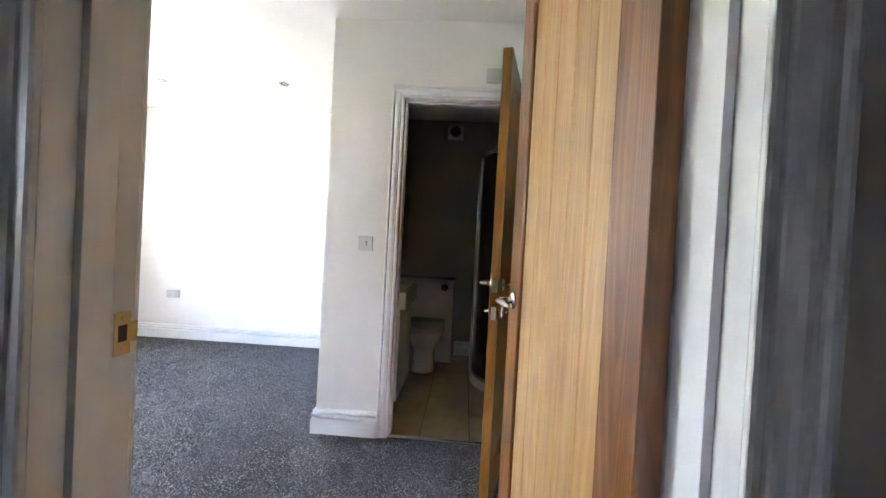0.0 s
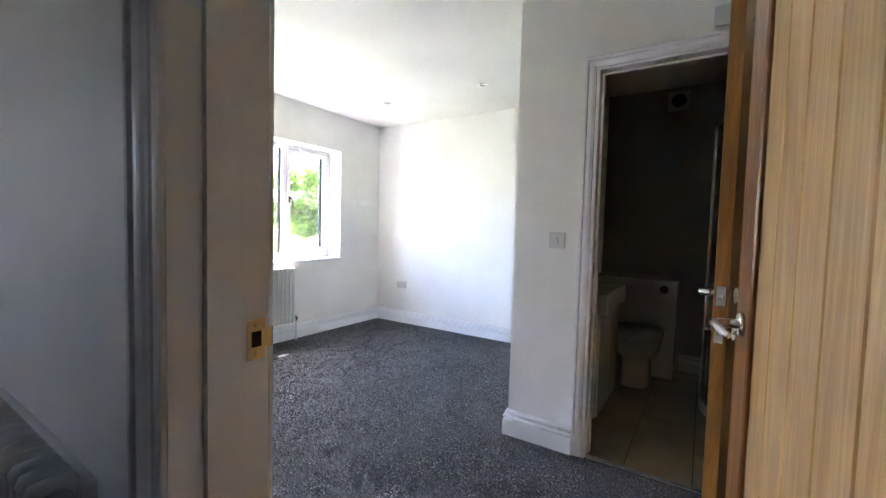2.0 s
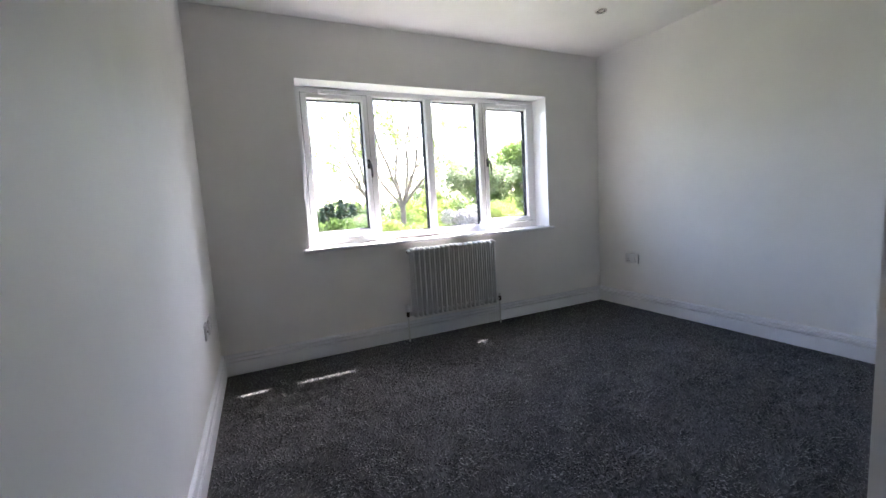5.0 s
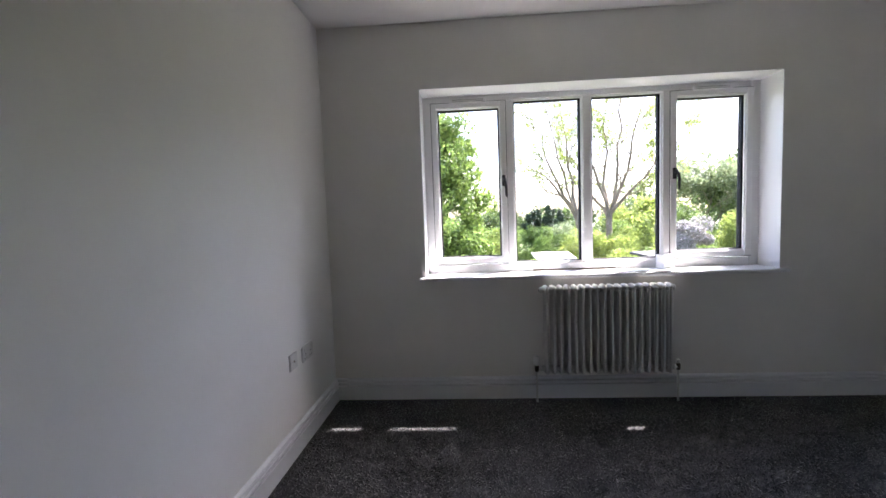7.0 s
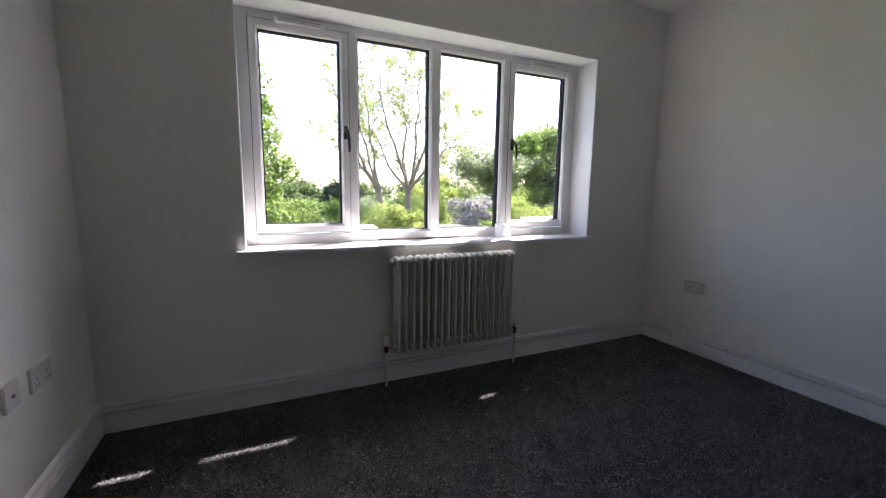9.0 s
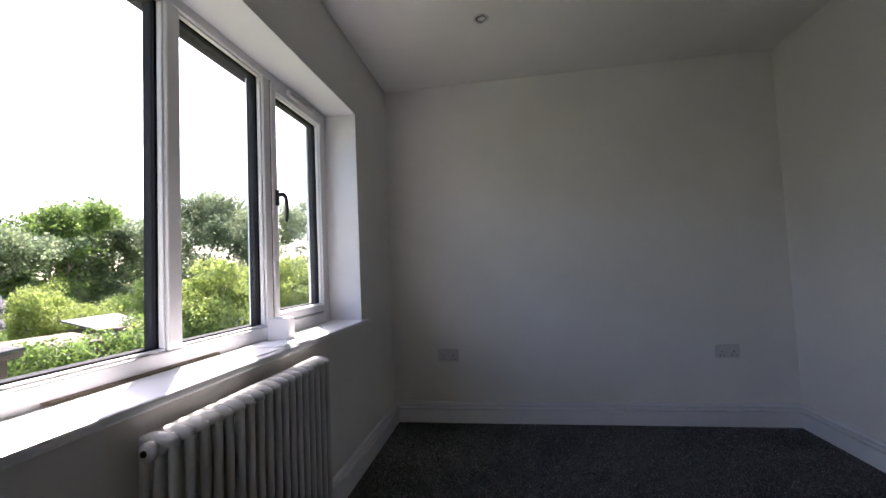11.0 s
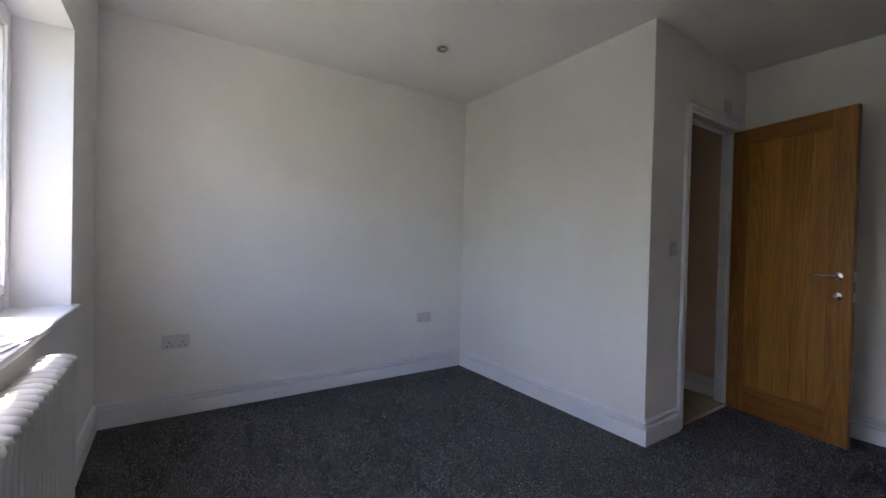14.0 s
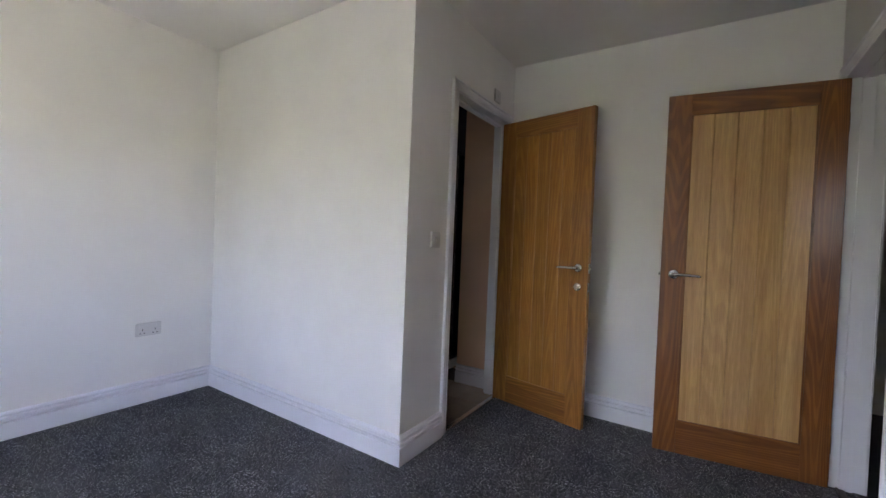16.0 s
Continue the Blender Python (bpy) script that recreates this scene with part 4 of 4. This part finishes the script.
part("tray", curtain(arc, 0.0, 0.075, 0.045), CERAMIC, shower, "white tray rim")
part("glass_screen", curtain(arc, 0.10, 1.92, 0.006), SHOWER_GLASS, shower, "curved grey glass")
part("bottom_rail", curtain(arc, 0.076, 0.104, 0.026), CHROME, shower)
part("top_rail", curtain(arc, 1.90, 1.935, 0.028), CHROME, shower)
for x, y in (arc[1], arc[13], arc[14]):
    part("post", box((x - 0.014, y - 0.014, 0.104), (x + 0.014, y + 0.014, 1.90), 0.004), CHROME, shower, "chrome upright")
part("handle", tube([(arc[7][0] - 0.03, arc[7][1] - 0.03, 0.9), (arc[7][0] - 0.03, arc[7][1] - 0.03, 1.2)], 0.008, 10), CHROME, shower)

# ---- outside: eaves, garden, trees ----
GZ = -2.65
eaves = structure(new("roof_eaves"), "pale soffit and dark gutter along the eaves", "eaves")
part("soffit", box((-3.120, -4.3, 2.215), (XO, 2.3, 2.227)), SOFFIT, eaves, "pale soffit board")
part("fascia", box((-3.134, -4.3, 2.200), (-3.120, 2.3, 2.40), 0.002), SOFFIT, eaves)
part("gutter", tube([(-3.183, -4.3, 2.208), (-3.183, 2.3, 2.208)], 0.035, 14), GASKET, eaves, "dark half round gutter")
part("roof_slope", add_box(bmesh.new(), (-0.3, -4.3, 0), (3.2, 2.3, 0.05), 0, pose(-2.94, 0, 2.46, 0, -35, 0)), BRICK, eaves, "tiled roof slope")
structure(mesh_object("wall_outside_below", box((XO - 0.02, -4.3, GZ), (XO, 2.3, 0.0)), BRICK), "brick outside wall below the window", "wall")

rng = np.random.default_rng(12)
n_g = 60
gx = np.concatenate([[-900, -400, -200], np.linspace(-110, 60, n_g), [200, 600]])
gy = np.concatenate([[-900, -400, -200], np.linspace(-100, 100, n_g), [200, 400, 900]])
gv, gf = [], []
for i, x in enumerate(gx):
    for j, y in enumerate(gy):
        gv.append((x, y, GZ + 0.25 * noise.noise((x * 0.06, y * 0.06, 0))))
for i in range(len(gx) - 1):
    for j in range(len(gy) - 1):
        a = i * len(gy) + j
        gf.append((a, a + len(gy), a + len(gy) + 1, a + 1))
gm = bpy.data.meshes.new("ground")
gm.from_pydata(gv, [], gf)
gm.materials.append(GROUND)
structure(new("ground", gm), "rough garden grass reaching the far fields", "ground")


def leaf_cloud(name, centres, radii, count, size, material, parent, flat=0.75, label=""):
    """Many small folded leaves scattered round clump centres, one mesh."""
    c = np.array(centres)
    k = rng.integers(0, len(c), count)
    d = rng.normal(size=(count, 3))
    d /= np.linalg.norm(d, axis=1)[:, None]
    r = np.array(radii)[k] * rng.uniform(0.25, 1.0, count) ** 0.5
    p = c[k] + d * r[:, None] * np.array([1, 1, flat])
    u = rng.normal(size=(count, 3))
    u /= np.linalg.norm(u, axis=1)[:, None]
    w = np.cross(u, rng.normal(size=(count, 3)) + np.array([0, 0, 1.2]))
    w /= np.linalg.norm(w, axis=1)[:, None] + 1e-9
    s = size * rng.uniform(0.6, 1.3, count)[:, None]
    fold = np.cross(u, w) * s * 0.25
    v = np.stack([p - u * s, p + w * s * 0.55 + fold, p + u * s, p - w * s * 0.55 + fold], 1).reshape(-1, 3)
    i = np.arange(count)[:, None] * 4
    f = np.concatenate([i + [[0, 1, 2]], i + [[0, 2, 3]]])
    me = bpy.data.meshes.new(name)
    me.from_pydata(v.tolist(), [], f.tolist())
    me.materials.append(material)
    ob = new(name, me)
    ob.parent = parent
    return tagged(ob, label)


def limbs(base, top, spread, levels, rnd, bend=0.12, taper=0.5, kids=(2, 3, 3), lean=(0, 0)):
    """Branch lines: lists of (points, radii), and the tips."""
    out, tips = [], []

    def grow(p, d, length, radius, level):
        pts, rad = [p], [radius]
        n = 5
        for k in range(n):
            d = (d + Vector((rnd.uniform(-1, 1), rnd.uniform(-1, 1), rnd.uniform(-0.3, 0.6))) * bend).normalized()
            p = p + d * length / n
            pts.append(p)
            rad.append(radius * (1 - taper * (k + 1) / n))
        out.append((pts, rad))
        if level == 0:
            tips.append(p)
            return
        tips.append(pts[3])
        for k in range(rnd.choice(kids)):
            a = rnd.uniform(0, math.tau)
            side = Vector((math.cos(a), math.sin(a), rnd.uniform(-0.1, 0.5)))
            grow(pts[rnd.choice((3, 4, 5))], (d + side * spread).normalized(), length * rnd.uniform(0.6, 0.82), rad[-1] * 0.8, level - 1)

    grow(Vector((0, 0, 0)), Vector((lean[0], lean[1], 1)).normalized(), top, base, levels)
    return out, tips


def tree(label, x, y, height, width, seed, leaf, count, size, levels=4, trunk=0.16, clump=0.55, spread=0.75, crown_from=0.25, flat=0.8, fill=60, taper=0.5, stem=0.3, turn=0, group="garden trees", kids=(2, 3, 3), twig=0.0, lean=(0, 0)):
    """Trunk and limbs that fork several times; leaf clumps at the tips and, where the crown is dense, through its volume."""
    t = thing("tree", label, "tree", group, pose(x, y, GZ - 0.1, 0, 0, turn))
    rnd = random.Random(seed)
    lines, tips = limbs(trunk, height * stem, spread, levels, rnd, 0.12, taper, kids, lean)
    top = max(p.z for p in tips)
    reach = sorted(math.hypot(p.x, p.y) for p in tips)[int(len(tips) * 0.9)]
    sx, sz = width / 2 / reach, height / top
    fit_m = Matrix.Diagonal((sx, sx, sz, 1))
    bm = bmesh.new()
    for pts, rad in lines:
        if rad[0] > 0.003 or twig:
            add_tube(bm, [fit_m @ p for p in pts], [max(q, twig) for q in rad], 7 if rad[0] > 0.04 else 5, False)
    part("trunk", bm, BARK, t, "grey brown trunk and limbs", True)
    cl = [fit_m @ p for p in tips if (fit_m @ p).z > height * crown_from]
    z0 = height * crown_from
    for k in range(fill):
        q, a = rnd.random(), rnd.uniform(0, math.tau)
        w = width / 2 * (math.sin(math.pi * (0.12 + 0.80 * q)) ** 0.6) * rnd.uniform(0.35, 0.95)
        cl.append(Vector((math.cos(a) * w, math.sin(a) * w, z0 + (height - z0 - clump * 0.5) * q)))
    leaf_cloud("crown", [tuple(p) for p in cl], [clump * rnd.uniform(0.55, 1.2) for _ in cl], count, size, leaf, t, flat)
    return t


def forked_tree(label, x, y, seed, fork, lean, radius, arms, count, right=71.6):
    """A bare trunk that forks at one height into long arms. arms: lean in degrees at the start and at the end, length, lean in depth."""
    t = thing("tree", label, "tree", "garden trees", pose(x, y, GZ - 0.1, 0, 0, right))
    rnd = random.Random(seed)
    bm = bmesh.new()
    tips = []

    def shoot(p, a0, a1, depth, length, rad, level):
        n = 9 if level == 2 else 6
        pts, rads = [p], [rad]
        for k in range(n):
            a = radians(a0 + (a1 - a0) * k / (n - 1) + rnd.uniform(-13, 13))
            d = Vector((math.sin(a), depth + rnd.uniform(-0.16, 0.16), math.cos(a))).normalized()
            p = p + d * length / n
            pts.append(p)
            rads.append(max(0.011, rad * (1 - 0.86 * (k + 1) / n)))
            if level and k > 0:
                for _ in range(2 if level == 2 and k > 2 else 1):
                    side = rnd.choice((-1, 1))
                    b = math.degrees(a) + side * rnd.uniform(22, 55)
                    shoot(p, b, b * 0.6, depth + rnd.uniform(-0.7, 0.7), length * rnd.uniform(0.16, 0.34) * (1.25 - 0.6 * k / n), rads[-1] * 0.55, level - 1)
        add_tube(bm, pts, rads, 8 if level == 2 else 5, False)
        if level < 2:
            tips.extend(tuple(q) for q in pts[3:])

    foot = Vector((0, 0, 0))
    top = Vector((math.tan(radians(lean)) * fork, 0.05, fork))
    mid = top * 0.5 + Vector((0.06, -0.04, 0))
    add_tube(bm, [foot, foot + Vector((0.01, 0, 0.3)), mid, top], [radius * 1.5, radius * 1.15, radius, radius * 0.86], 10, False)
    for a0, a1, length, depth in arms:
        start = top - Vector((0, 0, rnd.uniform(0.0, 0.5)))
        shoot(start, a0, a1, depth, length, radius * rnd.uniform(0.42, 0.6), 2)
    part("trunk", bm, BARK, t, "grey brown trunk and forked limbs", True)
    leaf_cloud("crown", tips, [rnd.uniform(0.10, 0.34) for _ in tips], count, 0.062, LIME, t, 0.8)
    return t


def bush(label, x, y, top, width, seed, leaf, count, size, name="shrub", base=None, depth=None):
    """A rounded, uneven shrub on short stems."""
    b = thing(name, label, name, "garden shrubs", pose(x, y, GZ - 0.05))
    rnd = random.Random(seed)
    h = (top - GZ) * 1.09 + 0.05
    bm = bmesh.new()
    cs, rs = [], []
    for k in range(26):
        a, q = rnd.uniform(0, math.tau), rnd.uniform(0.1, 0.8) ** 0.6
        z = h * rnd.uniform(0.3, 0.84) * (1.06 - 0.35 * q * q)
        c = Vector((math.cos(a) * q * (depth or width) / 2, math.sin(a) * q * width / 2, z))
        cs.append(tuple(c))
        rs.append(min(width, h) * rnd.uniform(0.12, 0.22))
        if k % 3 == 0:
            add_tube(bm, [(c.x * 0.1, c.y * 0.1, 0), (c.x * 0.45, c.y * 0.45, c.z * 0.5), tuple(c)], [0.035, 0.024, 0.008], 5, False)
    part("stems", bm, BARK, b, "brown woody stems")
    leaf_cloud("foliage", cs, rs, count, size, leaf, b, 0.9)
    return b


# trees along the garden, from the near leafy one to the far belt
tree("tall dense leafy green tree close to the house", -14.0, -1.72, 7.5, 3.5, 4, LEAF, 64000, 0.075, 4, 0.18, 0.5, 0.45, 0.04, 0.9, 260)
forked_tree("sparse spreading tree with thin bare limbs", -21.0, 6.2, 11, 4.1, 2, 0.17, [(-24, -4, 7.4, -0.15), (-10, 6, 8.2, 0.25), (10, -4, 8.0, -0.1), (24, 5, 7.6, 0.2), (48, 24, 5.6, -0.2), (-38, -18, 5.4, 0.3)], 12000)
forked_tree("thin forked bare tree leaning over the shrubs", -21.3, 5.25, 23, 4.2, -6, 0.16, [(-34, -50, 4.6, 0.1), (-24, -10, 7.2, -0.2), (-8, -10, 7.0, 0.2), (-34, -4, 6.0, -0.1)], 4200)
tree("broad green tree in the tree belt", -29.0, 14.2, 7.6, 8.6, 5, GREY_LEAF, 13000, 0.10, 5, 0.2, 0.6, 0.8, 0.1, 0.8, 40)
tree("bright green broad tree in the tree belt", -28.0, 18.2, 8.3, 6.2, 6, LEAF, 20000, 0.12, 5, 0.2, 0.75, 0.8, 0.05, 0.8, 60)
tree("dark green tree in the tree belt", -29.5, 22.0, 9.0, 6.0, 27, DEEP, 18000, 0.12, 5, 0.2, 0.8, 0.8, 0.05, 0.8, 60)
tree("dark rounded tree in the tree belt", -28.0, 25.0, 8.9, 7.5, 7, GREY_LEAF, 20000, 0.12, 5, 0.2, 0.8, 0.8, 0.05, 0.8, 60)
tree("tall grey green tree in the tree belt", -33.0, 30.0, 9.0, 8.5, 8, GREY_LEAF, 16000, 0.13, 4, 0.2, 1.1, 0.8, 0.05)
tree("tall airy grey green tree", -20.0, 22.4, 9.3, 8.6, 9, GREY_LEAF, 52000, 0.085, 5, 0.2, 0.85, 0.6, 0.04, 0.9, 170)
tree("small loose tree above the hedge", -14.4, 21.4, 8.6, 5.2, 11, GREY_LEAF, 12000, 0.075, 5, 0.14, 0.5, 0.7, 0.3, 0.8, 30)
tree("airy tree showing over the hedge by the next house", -12.0, 27.0, 8.8, 10.5, 13, GREY_LEAF, 12000, 0.10, 4, 0.15, 0.7, 0.8, 0.25, 0.8, 25)
tree("green tree behind the shrubs", -27.0, 10.0, 4.5, 4.8, 15, LIME, 13000, 0.11, 4, 0.14, 0.75, 0.8, 0.08)
tree("far rounded tree on the skyline", -44.0, 2.2, 4.4, 6.0, 16, DEEP, 9000, 0.16, 3, 0.2, 1.0, 0.8, 0.05)
tree("far green tree at the field edge", -40.0, -6.0, 5.6, 8.0, 17, LEAF, 11000, 0.16, 3, 0.2, 1.1, 0.8, 0.05)
tree("far green tree at the field edge", -38.0, -14.0, 6.5, 8.0, 18, LEAF, 11000, 0.16, 3, 0.2, 1.1, 0.8, 0.05)


def far_woods():
    """The belt of woods that closes the skyline."""
    rnd = random.Random(90)
    cs, rs = [], []
    for k in range(420):
        a = radians(rnd.uniform(-35, 85))
        d = rnd.uniform(62, 85)
        top = 3.2 + 1.6 * noise.noise((a * 6, 3.1, 0)) + (1.8 if a > 0.35 else 0.0)
        cs.append((-d * math.cos(a), d * math.sin(a), rnd.uniform(-2.6, top - 1.4)))
        rs.append(rnd.uniform(1.4, 2.4))
    ob = leaf_cloud("far_woods", cs, rs, 52000, 0.36, DEEP, None, 0.8)
    tagged(ob, "dense green woods along the skyline", "woods", "", "stuff")


far_woods()


def conifer(x, y, top, seed):
    t = thing("conifer", "dark pointed conifer on the skyline", "tree", "far conifers", pose(x, y, GZ))
    rnd = random.Random(seed)
    h = top - GZ
    part("trunk", tube([(0, 0, 0), (0, 0, h)], [0.14, 0.02], 7), BARK, t)
    cs, rs = [], []
    for k in range(40):
        q = rnd.uniform(0.08, 1)
        a = rnd.uniform(0, math.tau)
        w = (1 - q) * h * 0.26
        cs.append((math.cos(a) * w, math.sin(a) * w, q * h))
        rs.append(0.30 + 0.35 * (1 - q))
    leaf_cloud("crown", cs, rs, 3500, 0.13, PINE, t, 0.6)


for k, (yy, zz) in enumerate(((7.4, 1.4), (8.3, 2.3), (9.2, 2.0), (10.2, 2.6), (11.1, 1.9), (12.3, 2.2), (6.2, 1.2))):
    conifer(-58.0 - k % 3, yy + 0.4, zz, 40 + k)

bush("round shrub covered in pale lilac bloom", -17.4, 8.2, 1.75, 2.2, 50, BLOOM, 22000, 0.046)
for x, y, top, w, mat, sd in ((-18.0, 2.4, 0.85, 2.6, LEAF, 51), (-17.0, 4.4, 0.95, 2.6, LIME, 52), (-17.5, 6.0, 1.05, 2.4, LIME, 53), (-19.8, 9.4, 1.25, 2.8, LEAF, 54), (-19.5, 12.0, 0.95, 3.0, LIME, 55), (-19.5, 12.6, 0.95, 3.4, LIME, 56), (-17.8, 16.4, 0.95, 2.8, GREY_LEAF, 57), (-13.0, 0.9, 0.30, 1.9, LEAF, 58), (-20.0, 0.2, 0.75, 2.8, LIME, 59), (-12.5, 9.9, 0.10, 2.3, LIME, 60), (-11.0, 11.8, 0.65, 2.8, LIME, 61), (-22.0, -2.6, 1.4, 3.2, LEAF, 70), (-15.0, 12.8, 0.30, 2.6, LEAF, 71), (-24.0, 4.2, 0.9, 3.4, GREY_LEAF, 72), (-25.0, 7.4, 1.3, 3.6, LEAF, 73), (-24.0, 11.5, 1.6, 3.6, LEAF, 74), (-22.0, 15.0, 1.5, 3.6, LIME, 75), (-21.0, 18.5, 1.6, 3.6, LEAF, 76), (-15.5, 15.2, 0.9, 3.0, LIME, 77), (-14.0, 18.5, 1.6, 3.6, LIME, 78), (-27.0, 0.8, 0.9, 4.0, LEAF, 79), (-14.5, 4.6, -0.1, 2.2, LIME, 84)):
    bush("green garden shrub with loose leafy outline", x, y, top, w, sd, mat, 10000, 0.054)
bush("large bright lime green shrub near the house", -10.8, 10.3, 1.75, 3.0, 62, LIME, 20000, 0.055)
bush("large bright lime green shrub near the house", -10.3, 13.0, 1.95, 3.2, 63, LIME, 20000, 0.055)
bush("large bright lime green shrub near the house", -9.5, 14.6, 1.75, 2.6, 64, LIME, 16000, 0.055)


def hedge(label, a, b, top, thick, seed, count, mat=LEAF):
    """A clipped hedge with a slightly uneven top."""
    rnd = random.Random(seed)
    h = thing("hedge", label, "hedge", "", pose(0, 0, GZ))
    n = 44
    cs, rs = [], []
    for k in range(n * 3):
        t = rnd.random()
        z = rnd.uniform(0.15, 1) * (top - GZ - 0.2)
        cs.append((a[0] + (b[0] - a[0]) * t + rnd.uniform(-thick, thick) / 2, a[1] + (b[1] - a[1]) * t + rnd.uniform(-thick, thick) / 2, z))
        rs.append(0.42)
    leaf_cloud("foliage", cs, rs, count, 0.05, mat, h, 0.8)
    bm = bmesh.new()
    for k in range(9):
        t = (k + 0.5) / 9
        x, y = a[0] + (b[0] - a[0]) * t, a[1] + (b[1] - a[1]) * t
        add_tube(bm, [(x, y, 0), (x + 0.1, y, (top - GZ) * 0.6)], [0.03, 0.01], 5, False)
    part("stems", bm, BARK, h, "brown woody stems")


hedge("clipped dark green garden hedge", (-12.6, 4.7), (-9.8, 11.0), 0.02, 0.8, 80, 34000)
hedge("low clipped green hedge by the next house", (-7.4, 9.5), (-5.2, 16.0), -0.35, 0.7, 81, 14000, LIME)


def shed(label, x, y, w, d, top, turn, roof, wallmat, pitch=8):
    s = thing("garden_shed", label, "shed", "garden sheds", pose(x, y, GZ, 0, 0, turn))
    h = top - GZ
    bm = bmesh.new()
    n = max(4, int(w / 0.16))
    for k in range(n):
        add_box(bm, (d / 2 - 0.02, -w / 2 + k * w / n, 0), (d / 2, -w / 2 + (k + 1) * w / n - 0.012, h - 0.12))
    add_box(bm, (-d / 2, -w / 2, 0), (d / 2 - 0.02, w / 2, h - 0.12))
    part("wall", bm, wallmat, s)
    part("roof", add_box(bmesh.new(), (-d / 2 - 0.15, -w / 2 - 0.15, -0.03), (d / 2 + 0.15, w / 2 + 0.15, 0.03), 0.008, pose(0, 0, h - 0.07, 0, pitch, 0)), roof, s, "felted roof")
    part("fascia", box((d / 2 + 0.10, -w / 2 - 0.15, h - 0.26), (d / 2 + 0.125, w / 2 + 0.15, h - 0.16), 0.004), SHED, s)


shed("grey felt roofed garden shed behind the hedge", -16.4, 12.2, 2.2, 1.8, -0.34, 10, SLATE, SHED, 16)
shed("low garden shed with a sandy flat roof", -15.4, 9.2, 1.9, 1.4, -0.50, -5, SANDY, SHED, 7)
shed("pale flat roofed outbuilding among shrubs", -13.6, 2.0, 0.95, 0.9, -0.08, 0, RENDER_WHITE, RENDER_WHITE, 6)
shed("small grey roofed lean-to near the window", -10.6, 4.15, 0.75, 0.9, 0.15, 20, FELT, SHED, 5)

nextdoor = thing("house", "white rendered house next door with a flat parapet", "house", "", pose(-7.2, 17.6, GZ))
part("wall", box((-1.8, 0, 0), (4.0, 5.0, 3.88)), RENDER_WHITE, nextdoor, "white rendered wall")
part("wall_end", box((-2.2, -0.05, 0), (-1.8, 5.05, 4.42), 0.008), RENDER_WHITE, nextdoor, "taller white wall end")
part("parapet", box((-1.8, -0.08, 3.88), (4.08, 5.08, 3.97), 0.01), FELT, nextdoor, "grey parapet capping")
part("downpipe", tube([(-1.52, -0.06, 0), (-1.52, -0.06, 3.1)], 0.05, 10), FELT, nextdoor, "grey rainwater pipe")
part("hopper", box((-1.76, -0.2, 3.0), (-1.28, -0.0, 3.42), 0.04), FELT, nextdoor, "grey rainwater hopper")
